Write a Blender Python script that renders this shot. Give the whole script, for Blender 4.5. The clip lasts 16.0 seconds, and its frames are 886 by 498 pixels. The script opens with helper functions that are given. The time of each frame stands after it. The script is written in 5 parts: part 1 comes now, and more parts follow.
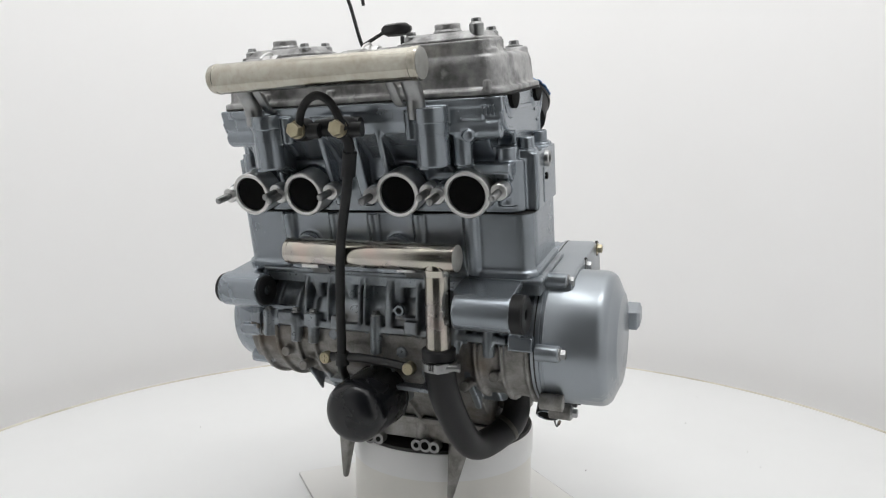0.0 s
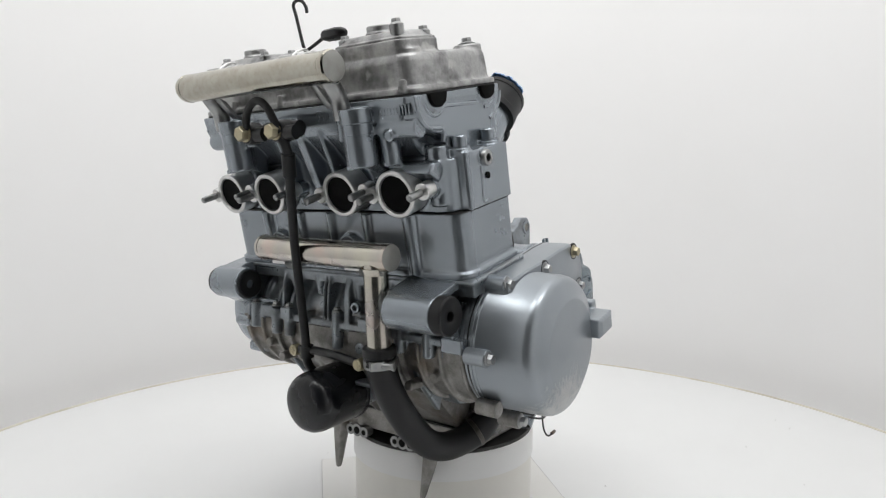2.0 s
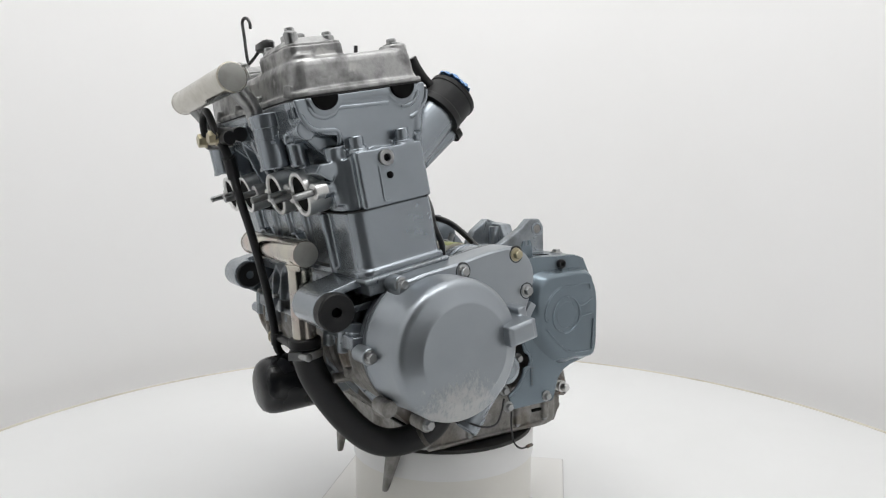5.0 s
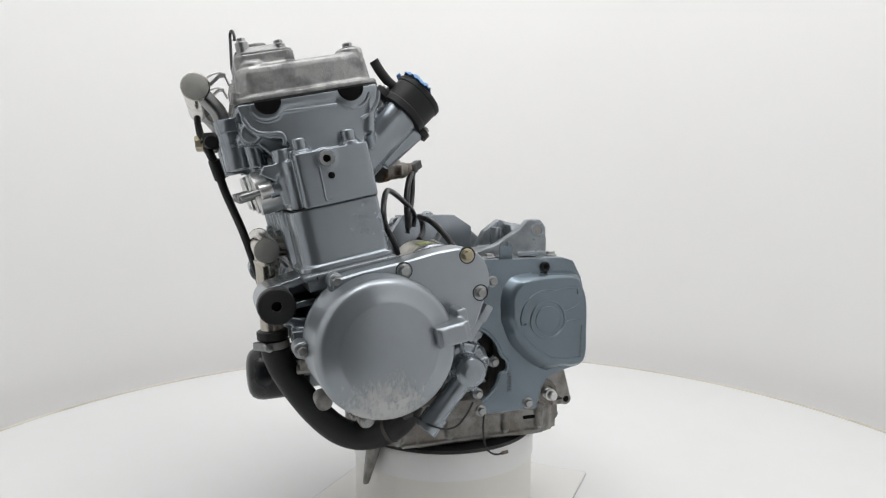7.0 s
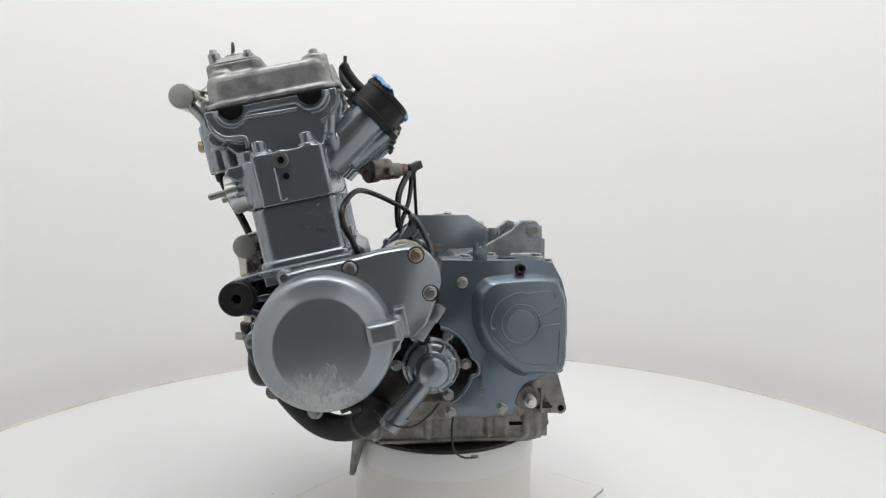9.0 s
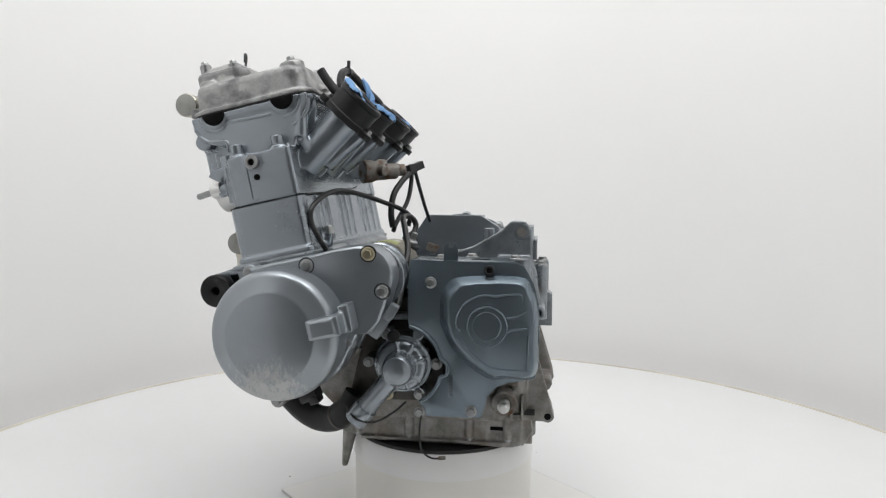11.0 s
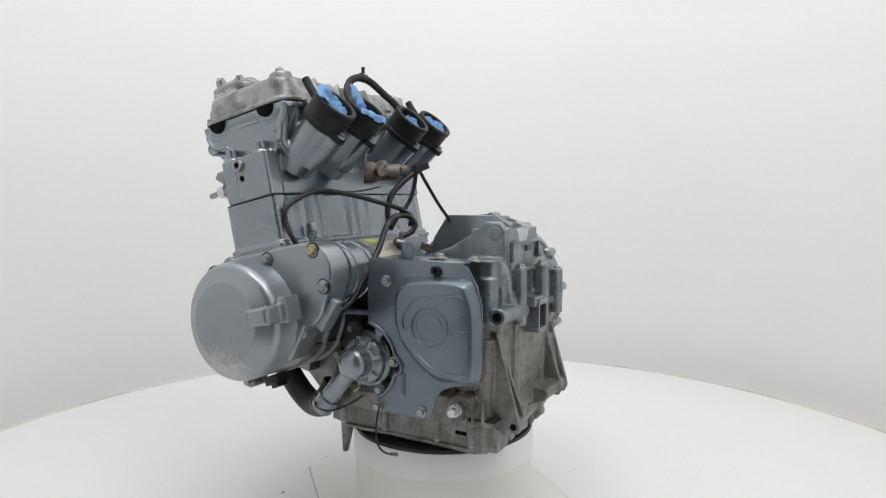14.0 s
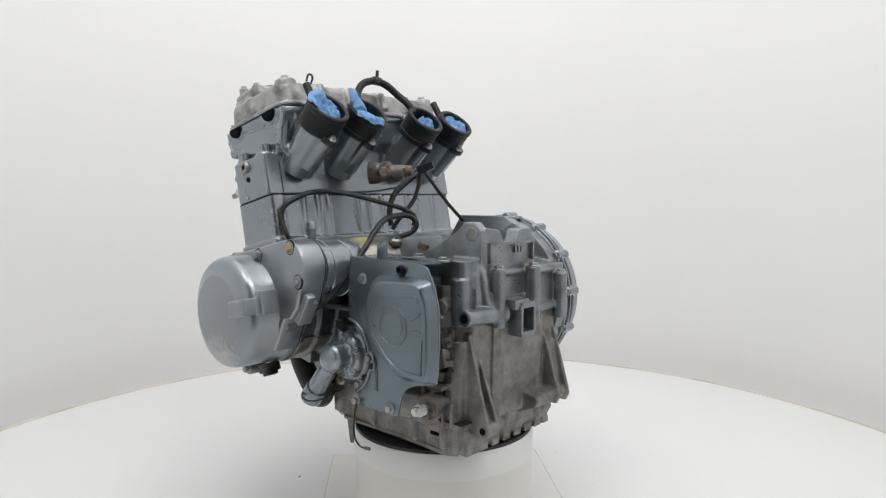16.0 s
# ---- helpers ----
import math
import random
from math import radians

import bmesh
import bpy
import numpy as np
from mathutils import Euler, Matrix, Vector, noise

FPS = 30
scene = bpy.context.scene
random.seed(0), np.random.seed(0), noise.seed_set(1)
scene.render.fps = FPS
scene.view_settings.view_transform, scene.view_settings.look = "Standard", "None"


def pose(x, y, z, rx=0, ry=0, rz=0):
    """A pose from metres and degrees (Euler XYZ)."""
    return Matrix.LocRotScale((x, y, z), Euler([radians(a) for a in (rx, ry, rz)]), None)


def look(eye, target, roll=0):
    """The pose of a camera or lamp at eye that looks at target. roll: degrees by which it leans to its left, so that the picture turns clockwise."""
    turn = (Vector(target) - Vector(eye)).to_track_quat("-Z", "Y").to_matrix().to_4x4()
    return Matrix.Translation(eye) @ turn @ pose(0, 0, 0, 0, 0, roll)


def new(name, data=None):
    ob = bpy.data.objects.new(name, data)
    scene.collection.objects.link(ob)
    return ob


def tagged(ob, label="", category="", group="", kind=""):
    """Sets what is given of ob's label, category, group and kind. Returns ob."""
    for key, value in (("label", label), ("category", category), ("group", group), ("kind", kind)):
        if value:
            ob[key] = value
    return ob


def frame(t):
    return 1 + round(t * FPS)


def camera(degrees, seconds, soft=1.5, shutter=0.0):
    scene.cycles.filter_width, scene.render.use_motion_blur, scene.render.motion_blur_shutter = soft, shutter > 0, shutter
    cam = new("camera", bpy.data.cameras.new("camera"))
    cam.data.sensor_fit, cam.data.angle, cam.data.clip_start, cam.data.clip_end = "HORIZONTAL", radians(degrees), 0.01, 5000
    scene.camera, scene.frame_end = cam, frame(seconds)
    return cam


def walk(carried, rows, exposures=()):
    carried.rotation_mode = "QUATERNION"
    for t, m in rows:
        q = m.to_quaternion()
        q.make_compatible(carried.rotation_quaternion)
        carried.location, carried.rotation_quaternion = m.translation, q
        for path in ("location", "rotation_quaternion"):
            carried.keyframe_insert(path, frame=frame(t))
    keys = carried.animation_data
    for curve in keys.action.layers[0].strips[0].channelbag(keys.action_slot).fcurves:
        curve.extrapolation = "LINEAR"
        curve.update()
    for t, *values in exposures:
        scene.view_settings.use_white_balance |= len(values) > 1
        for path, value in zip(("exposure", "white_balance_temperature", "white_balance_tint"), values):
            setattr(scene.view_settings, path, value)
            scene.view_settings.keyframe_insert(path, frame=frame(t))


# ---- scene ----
# Camera: stands still on a stand beside the turntable
cam = camera(67.98, 16.0, soft=1.2)
EYE = Vector((0.0, -0.95, 0.455))
AIM = EYE + Vector((-0.00127, 0.99663, -0.08204))
walk(cam, [(0.0, look(EYE, AIM, 0.134)), (16.0, look(EYE, AIM, 0.134))])

# Turn of the table: seconds and degrees
TURN = [(0.0, 67.56), (1.0, 60.86), (2.0, 53.99), (3.0, 47.05), (4.0, 40.15), (5.0, 33.25), (6.0, 26.32), (7.0, 19.40), (8.0, 12.48),
        (9.0, 5.59), (10.0, -1.29), (11.0, -8.17), (12.0, -15.05), (13.0, -21.88), (14.0, -28.68), (15.0, -35.48), (16.0, -42.31)]

# ---- light ----
world = bpy.data.worlds.new("world")
scene.world = world
world.use_nodes = True
world.node_tree.nodes["Background"].inputs[0].default_value = (0.9, 0.95, 1.0, 1)
world.node_tree.nodes["Background"].inputs[1].default_value = 0.12
scene.view_settings.exposure = 0.0


def area(name, eye, target, sx, sy, watts, colour=(1, 1, 1)):
    data = bpy.data.lights.new(name, "AREA")
    data.shape, data.size, data.size_y, data.energy, data.color = "RECTANGLE", sx, sy, watts, colour
    ob = new(name, data)
    ob.matrix_world = look(eye, target)
    return ob


area("ceiling_panel_light", (0, 0.0, 1.98), (0, 0.0001, 0), 1.8, 1.8, 10.7, (0.99, 0.99, 0.985))
# two unseen lamps added to brighten the lower booth wall evenly
area("wall_wash_light", (-0.40, -0.68, 1.9), (0.3, 0.9, 0.0), 0.6, 0.35, 4.8, (0.985, 0.99, 0.98))
area("wall_wash_light", (0.40, -0.68, 1.9), (-0.3, 0.9, 0.0), 0.6, 0.35, 4.8, (0.985, 0.99, 0.98))


# ---- materials ----
def material(name, colour, rough, metal=0.0, dark=None, grain=90.0, stain=14.0, amount=0.35, bump=0.0, bump_scale=600.0, rough_var=0.12, spread=(0.45, 0.7), coat=0.0, third=None, third_spread=(0.55, 0.75), third_scale=5.0, gloss=0.5):
    """Base colour with a darker tone in stains and grain, varied gloss and fine relief, on object coordinates."""
    m = bpy.data.materials.new(name)
    m.use_nodes = True
    n, l = m.node_tree.nodes, m.node_tree.links
    b = n["Principled BSDF"]
    b.inputs["Roughness"].default_value, b.inputs["Metallic"].default_value = rough, metal
    b.inputs["Coat Weight"].default_value, b.inputs["Specular IOR Level"].default_value = coat, gloss
    dark = dark or tuple(c * 0.55 for c in colour)
    co = n.new("ShaderNodeTexCoord")

    def tex(scale, detail, lo, hi):
        t = n.new("ShaderNodeTexNoise")
        t.inputs["Scale"].default_value, t.inputs["Detail"].default_value = scale, detail
        l.new(co.outputs["Object"], t.inputs["Vector"])
        r = n.new("ShaderNodeMapRange")
        r.inputs[1].default_value, r.inputs[2].default_value = lo, hi
        l.new(t.outputs[0], r.inputs[0])
        return t, r

    t1, r1 = tex(stain, 5, *spread)
    t2, r2 = tex(grain, 3, 0.35, 0.75)
    add = n.new("ShaderNodeMath")
    add.operation = "MULTIPLY_ADD"
    l.new(r2.outputs[0], add.inputs[0])
    add.inputs[1].default_value = 0.3
    l.new(r1.outputs[0], add.inputs[2])
    mul = n.new("ShaderNodeMath")
    mul.operation = "MULTIPLY"
    mul.use_clamp = True
    l.new(add.outputs[0], mul.inputs[0])
    mul.inputs[1].default_value = amount
    mix = n.new("ShaderNodeMix")
    mix.data_type = "RGBA"
    l.new(mul.outputs[0], mix.inputs["Factor"])
    mix.inputs[6].default_value, mix.inputs[7].default_value = (*colour, 1), (*dark, 1)
    out = mix.outputs[2]
    if third:
        t3, r3 = tex(third_scale, 6, *third_spread)
        mix2 = n.new("ShaderNodeMix")
        mix2.data_type = "RGBA"
        l.new(r3.outputs[0], mix2.inputs["Factor"])
        l.new(out, mix2.inputs[6])
        mix2.inputs[7].default_value = (*third, 1)
        out = mix2.outputs[2]
    l.new(out, b.inputs["Base Color"])
    rv = n.new("ShaderNodeMapRange")
    rv.inputs[3].default_value, rv.inputs[4].default_value = rough - rough_var * 0.5, rough + rough_var
    l.new(mul.outputs[0], rv.inputs[0])
    l.new(rv.outputs[0], b.inputs["Roughness"])
    if bump:
        tb = n.new("ShaderNodeTexNoise")
        tb.inputs["Scale"].default_value, tb.inputs["Detail"].default_value = bump_scale, 3
        l.new(co.outputs["Object"], tb.inputs["Vector"])
        bp = n.new("ShaderNodeBump")
        bp.inputs["Strength"].default_value, bp.inputs["Distance"].default_value = bump, 0.001
        l.new(tb.outputs[0], bp.inputs["Height"])
        l.new(bp.outputs[0], b.inputs["Normal"])
    return m


PAINT = material("silver_blue_engine_paint", (0.310, 0.342, 0.374), 0.27, 0.72, dark=(0.205, 0.230, 0.258), amount=0.45, stain=16, grain=70, spread=(0.30, 0.85), bump=0.05, bump_scale=900, rough_var=0.06)
WORN = material("worn_silver_engine_paint", (0.295, 0.325, 0.352), 0.33, 0.66, dark=(0.135, 0.14, 0.145), amount=0.7, stain=40, grain=300, spread=(0.40, 0.74), bump=0.2, bump_scale=700, third=(0.17, 0.155, 0.14), third_spread=(0.56, 0.80), third_scale=24)
PLATE = material("blue_grey_cover_paint", (0.172, 0.213, 0.245), 0.27, 0.68, dark=(0.145, 0.178, 0.205), amount=0.4, stain=24, spread=(0.3, 0.85), bump=0.03, bump_scale=900, rough_var=0.05)
DRUM = material("satin_silver_cover_paint", (0.325, 0.353, 0.380), 0.31, 0.68, dark=(0.275, 0.302, 0.330), amount=0.4, stain=22, spread=(0.3, 0.85), bump=0.05, bump_scale=1200, rough_var=0.05)
ALU = material("oxidised_cast_aluminium", (0.40, 0.40, 0.398), 0.40, 0.66, dark=(0.15, 0.15, 0.15), amount=0.85, stain=42, grain=220, spread=(0.42, 0.68), bump=0.25, bump_scale=480, third=(0.50, 0.50, 0.49), third_spread=(0.60, 0.72), third_scale=55)
DIRTY = material("dirty_cast_aluminium", (0.31, 0.302, 0.288), 0.45, 0.58, dark=(0.095, 0.087, 0.078), amount=0.7, stain=70, grain=420, spread=(0.34, 0.80), bump=0.5, bump_scale=420, third=(0.12, 0.086, 0.058), third_spread=(0.51, 0.78), third_scale=19)
FINE_ALU = material("bare_machined_aluminium", (0.66, 0.66, 0.65), 0.35, 0.9, amount=0.3, bump=0.1)
ZINC = material("yellow_zinc_plated_steel", (0.47, 0.455, 0.40), 0.22, 1.0, dark=(0.25, 0.21, 0.15), amount=0.6, stain=60, grain=220, rough_var=0.15, spread=(0.36, 0.85))
RAINBOW = material("iridescent_zinc_steel", (0.55, 0.53, 0.45), 0.24, 1.0, dark=(0.40, 0.36, 0.38), amount=0.55, stain=20, grain=40, third=(0.58, 0.47, 0.42), third_spread=(0.50, 0.70), third_scale=22)
# dark oily brown; in the sprocket recess it also stands for shade
OILY_SHADE = material("oily_shaded_brown_metal", (0.085, 0.077, 0.070), 0.38, 0.4, dark=(0.030, 0.027, 0.024), amount=0.8, stain=40, bump=0.4, bump_scale=500)
STEEL = material("zinc_plated_bolt_steel", (0.36, 0.365, 0.365), 0.36, 0.9, amount=0.5, stain=60)
GOLD = material("gold_passivated_steel", (0.43, 0.385, 0.27), 0.38, 0.9, amount=0.4, stain=80)
RUBBER = material("black_rubber", (0.014, 0.0145, 0.016), 0.5, 0.0, dark=(0.024, 0.023, 0.022), gloss=0.3, amount=0.6, bump=0.1, bump_scale=500)
GLOSSY = material("black_filter_enamel", (0.010, 0.011, 0.013), 0.30, 0.0, dark=(0.018, 0.018, 0.02), gloss=0.4, amount=0.5, rough_var=0.15)
PLASTIC = material("black_plastic", (0.013, 0.013, 0.014), 0.4, 0.0, amount=0.4)
CAP = material("dull_grey_cap_steel", (0.38, 0.38, 0.36), 0.6, 0.35, dark=(0.28, 0.275, 0.25), amount=0.5, stain=60)
# near-black: port soot, half-moon plugs, and shade painted into shallow holes
SOOT_SHADE = material("black_soot_and_hole_shade", (0.006, 0.006, 0.006), 0.9, 0.0, gloss=0.1, amount=0.2)
GASKET = material("black_gasket", (0.015, 0.015, 0.015), 0.7, 0.0, amount=0.2)
BROWN = material("brown_stained_metal", (0.20, 0.19, 0.175), 0.5, 0.5, dark=(0.12, 0.062, 0.03), amount=0.8, stain=75, spread=(0.48, 0.62), bump=0.3, bump_scale=500)
CREAM = material("weathered_starter_metal", (0.60, 0.575, 0.50), 0.34, 0.75, dark=(0.30, 0.25, 0.17), amount=0.7, stain=55, grain=200)
BLUE = material("blue_tissue", (0.20, 0.38, 0.66), 0.8, 0.0, dark=(0.10, 0.22, 0.46), amount=0.5, stain=60, bump=0.3, bump_scale=300)
WHITE = material("white_table_laminate", (0.83, 0.835, 0.835), 0.5, 0.0, dark=(0.78, 0.785, 0.78), amount=0.3, stain=3, grain=25, bump=0.02, bump_scale=200)
WALLS = material("white_painted_wall", (0.87, 0.866, 0.866), 0.8, 0.0, dark=(0.84, 0.836, 0.83), amount=0.3, stain=1.5, grain=12, bump=0.04, bump_scale=300)
EDGE = material("cream_edge_band", (0.74, 0.70, 0.60), 0.6, 0.0, dark=(0.45, 0.40, 0.32), amount=0.7, stain=9, grain=60)
PEDESTAL = material("white_pedestal_plastic", (0.84, 0.84, 0.835), 0.38, 0.0, dark=(0.74, 0.735, 0.72), amount=0.3, stain=6)
PEDESTAL_LOW = material("cream_pedestal_plastic", (0.80, 0.785, 0.74), 0.4, 0.0, dark=(0.74, 0.72, 0.67), amount=0.3, stain=6)
BOARD_WHITE = material("cream_white_board", (0.82, 0.812, 0.79), 0.5, 0.0, dark=(0.79, 0.78, 0.75), amount=0.3, stain=5)
BOARD_EDGE_SHADE = material("lilac_grey_edge_shade", (0.58, 0.565, 0.565), 0.8, amount=0.4, stain=40)
MAT_RUBBER = material("dark_rubber_mat", (0.028, 0.027, 0.026), 0.6, 0.0, amount=0.5, stain=30)
STUDIO = material("dim_studio_wall", (0.105, 0.112, 0.120), 0.9, 0.0, amount=0.3, stain=2)
STICKER = material("yellow_green_label", (0.42, 0.46, 0.16), 0.5, 0.0, dark=(0.30, 0.30, 0.14), amount=0.5, stain=60)


def scuffed(base, name, middle, reach, tone):
    """A copy of a paint with a patch rubbed to bare metal round a point, broken up by scratches."""
    m = base.copy()
    m.name = name
    n, l = m.node_tree.nodes, m.node_tree.links
    b = n["Principled BSDF"]
    co = n.new("ShaderNodeTexCoord")
    away = n.new("ShaderNodeVectorMath")
    away.operation = "SUBTRACT"
    l.new(co.outputs["Object"], away.inputs[0])
    away.inputs[1].default_value = middle
    size = n.new("ShaderNodeVectorMath")
    size.operation = "DIVIDE"
    l.new(away.outputs[0], size.inputs[0])
    size.inputs[1].default_value = reach
    dist = n.new("ShaderNodeVectorMath")
    dist.operation = "LENGTH"
    l.new(size.outputs[0], dist.inputs[0])
    near = n.new("ShaderNodeMapRange")
    near.inputs[1].default_value, near.inputs[2].default_value = 1.0, 0.35
    near.inputs[3].default_value, near.inputs[4].default_value = 0.0, 0.38
    l.new(dist.outputs["Value"], near.inputs[0])
    stretch = n.new("ShaderNodeMapping")
    stretch.inputs["Rotation"].default_value = (0, radians(20), 0)
    stretch.inputs["Scale"].default_value = (210, 60, 105)
    l.new(co.outputs["Object"], stretch.inputs[0])
    scratch = n.new("ShaderNodeTexNoise")
    scratch.inputs["Scale"].default_value, scratch.inputs["Detail"].default_value, scratch.inputs["Roughness"].default_value = 1.0, 6, 0.7
    l.new(stretch.outputs[0], scratch.inputs["Vector"])
    total = n.new("ShaderNodeMath")
    l.new(scratch.outputs[0], total.inputs[0])
    l.new(near.outputs[0], total.inputs[1])
    mask = n.new("ShaderNodeMapRange")
    mask.inputs[1].default_value, mask.inputs[2].default_value = 0.70, 0.88
    l.new(total.outputs[0], mask.inputs[0])
    mix = n.new("ShaderNodeMix")
    mix.data_type = "RGBA"
    l.new(mask.outputs[0], mix.inputs["Factor"])
    l.new(b.inputs["Base Color"].links[0].from_socket, mix.inputs[6])
    mix.inputs[7].default_value = (*tone, 1)
    l.new(mix.outputs[2], b.inputs["Base Color"])
    rough = n.new("ShaderNodeMix")
    l.new(mask.outputs[0], rough.inputs["Factor"])
    l.new(b.inputs["Roughness"].links[0].from_socket, rough.inputs[2])
    rough.inputs[3].default_value = 0.5
    l.new(rough.outputs[0], b.inputs["Roughness"])
    dent = n.new("ShaderNodeBump")
    dent.inputs["Strength"].default_value, dent.inputs["Distance"].default_value = 0.7, 0.0008
    dent.invert = True
    l.new(mask.outputs[0], dent.inputs["Height"])
    l.new(b.inputs["Normal"].links[0].from_socket, dent.inputs["Normal"])
    l.new(dent.outputs[0], b.inputs["Normal"])
    return m


SCUFFED_DRUM = scuffed(DRUM, "scuffed_satin_cover_paint", (-0.158, -0.272, 0.238), (0.072, 0.06, 0.054), (0.50, 0.505, 0.505))
SPECK = material("brown_speck", (0.12, 0.09, 0.06), 0.8)


# ---- mesh tools ----
def loops(bm, rings, cap=True):
    """Skins a list of closed rings of points."""
    vs = [[bm.verts.new(p) for p in r] for r in rings]
    for a, b in zip(vs, vs[1:]):
        k = len(a)
        for i in range(k):
            bm.faces.new((a[i], a[(i + 1) % k], b[(i + 1) % k], b[i]))
    if cap:
        bm.faces.new(vs[0][::-1])
        bm.faces.new(vs[-1])


def at(axis, a, b, c):
    """A point from its two coordinates in the section and the one along the axis."""
    return Vector({"y": (a, c, b), "x": (c, a, b), "z": (a, b, c)}[axis])


def prism(bm, poly, lo, hi, axis="y", m=None):
    m = m or Matrix()
    loops(bm, [[m @ at(axis, a, b, c) for a, b in poly] for c in (lo, hi)])


def box(bm, c, s, m=None):
    x, y, z = (v / 2 for v in s)
    mm = (m or Matrix()) @ Matrix.Translation(c)
    loops(bm, [[mm @ Vector(p) for p in ((-x, -y, k), (x, -y, k), (x, y, k), (-x, y, k))] for k in (-z, z)])


def basis(d):
    d = Vector(d).normalized()
    a = d.orthogonal().normalized()
    return a, d.cross(a), d


def lathe(bm, profile, origin, d, n=32):
    """Turns (radius, height) about the axis d through origin. Radius 0 closes an end to a point."""
    a, b, d = basis(d)
    o = Vector(origin)
    rings = []
    for r, h in profile:
        r = max(r, 1e-4)
        rings.append([o + d * h + (a * math.cos(t) + b * math.sin(t)) * r for t in (2 * math.pi * i / n for i in range(n))])
    loops(bm, rings)


def cyl(bm, p0, p1, r0, r1=None, n=24):
    p0, p1 = Vector(p0), Vector(p1)
    lathe(bm, [(r0, 0), (r1 if r1 is not None else r0, (p1 - p0).length)], p0, p1 - p0, n)


def pipe(bm, p0, p1, r_out, r_in, n=28, depth=None):
    """A hollow tube, open at p0, closed at its bottom."""
    p0, p1 = Vector(p0), Vector(p1)
    h = (p1 - p0).length
    depth = depth or h * 0.98
    lathe(bm, [(r_in, depth), (r_in, 0.0015), (r_in + 0.001, 0), (r_out - 0.001, 0), (r_out, 0.001), (r_out, h)], p0, p1 - p0, n)


def smooth_path(pts, k=8):
    pts = [Vector(p) for p in pts]
    ext = [2 * pts[0] - pts[1]] + pts + [2 * pts[-1] - pts[-2]]
    out = []
    for i in range(1, len(ext) - 2):
        a, b, c, d = ext[i - 1:i + 3]
        for j in range(k):
            t = j / k
            out.append(0.5 * (2 * b + (c - a) * t + (2 * a - 5 * b + 4 * c - d) * t * t + (3 * b - a - 3 * c + d) * t ** 3))
    return out + [pts[-1]]


def tube(bm, pts, r, n=12, k=8, r_end=None, closed=False):
    path = smooth_path(pts, k) if k > 1 else [Vector(p) for p in pts]
    rings, a = [], None
    for i, p in enumerate(path):
        d = (path[min(i + 1, len(path) - 1)] - path[max(i - 1, 0)]).normalized()
        a = d.orthogonal().normalized() if a is None else (a - d * a.dot(d)).normalized()
        b = d.cross(a)
        rr = r if r_end is None else r + (r_end - r) * i / (len(path) - 1)
        rings.append([p + (a * math.cos(t) + b * math.sin(t)) * rr for t in (2 * math.pi * j / n for j in range(n))])
    loops(bm, rings)


def hex_bolt(bm, p, d, r=0.0056, h=0.006, flange=0.0072):
    lathe(bm, [(flange, -0.001), (flange, 0.0008), (flange * 0.85, 0.0016), (r * 0.95, 0.0018)], p, d, 18)
    lathe(bm, [(r, 0.0012), (r, h - 0.001), (r * 0.86, h)], p, d, 6)


def rounded(hx, hy, r, k=6, cx=0.0, cy=0.0):
    """A rectangle with round corners, half sizes hx, hy."""
    out = []
    for sx, sy, a0 in ((1, 1, 0), (-1, 1, 90), (-1, -1, 180), (1, -1, 270)):
        for i in range(k + 1):
            t = radians(a0 + 90 * i / k)
            out.append((cx + sx * (hx - r) + r * math.cos(t), cy + sy * (hy - r) + r * math.sin(t)))
    return out


def arc(cx, cy, r, a0, a1, k=12):
    return [(cx + r * math.cos(radians(a0 + (a1 - a0) * i / k)), cy + r * math.sin(radians(a0 + (a1 - a0) * i / k))) for i in range(k + 1)]


def soften(bm, width, segments=2, angle=28):
    bm.normal_update()
    es = [e for e in bm.edges if e.is_manifold and e.calc_face_angle(0) > radians(angle)]
    if es and width:
        bmesh.ops.bevel(bm, geom=es, offset=width, segments=segments, profile=0.6, affect="EDGES", clamp_overlap=True)


def mesh_of(name, bm, mat, sharp=38, bevel=0.0):
    bmesh.ops.recalc_face_normals(bm, faces=bm.faces)
    soften(bm, bevel)
    bm.normal_update()
    for f in bm.faces:
        f.smooth = True
    for e in bm.edges:
        e.smooth = e.calc_face_angle(0) < radians(sharp) if e.is_manifold else True
    me = bpy.data.meshes.new(name)
    bm.to_mesh(me)
    bm.free()
    me.materials.append(mat)
    return me


TOP = 0.128  # height of the mat on which the engine stands


FRAMES = {}


def part(name, bm, mat, parent, label="", bevel=0.0, cast=0.0, blur=4, sharp=38, own=None):
    """Links a bmesh as one mesh under a thing or under a part. cast: the grain to which overlapping bodies melt into one casting.
    own: the part's own axes, where it leans."""
    if own:
        bm.transform(own.inverted())
    ob = new(name, mesh_of(name, bm, mat, sharp, bevel))
    ob.parent = parent
    if parent.type == "EMPTY":
        ob.matrix_basis = Matrix.Translation((0, 0, -parent.location.z)) @ (own or Matrix())
    elif parent.name in FRAMES:
        ob.matrix_parent_inverse = FRAMES[parent.name].inverted()
    if own:
        FRAMES[ob.name] = own
    if label:
        ob["label"] = label
    if cast:
        re = ob.modifiers.new("melt", "REMESH")
        re.mode, re.voxel_size, re.use_smooth_shade = "VOXEL", cast, True
        sm = ob.modifiers.new("fillet", "SMOOTH")
        sm.factor, sm.iterations = 0.5, blur
    return ob


def thing(name, bm, mat, label, category, bevel=0.0, group="", kind="", sharp=38):
    ob = new(name, mesh_of(name, bm, mat, sharp, bevel))
    return tagged(ob, label, category, group, kind)


B = bmesh.new

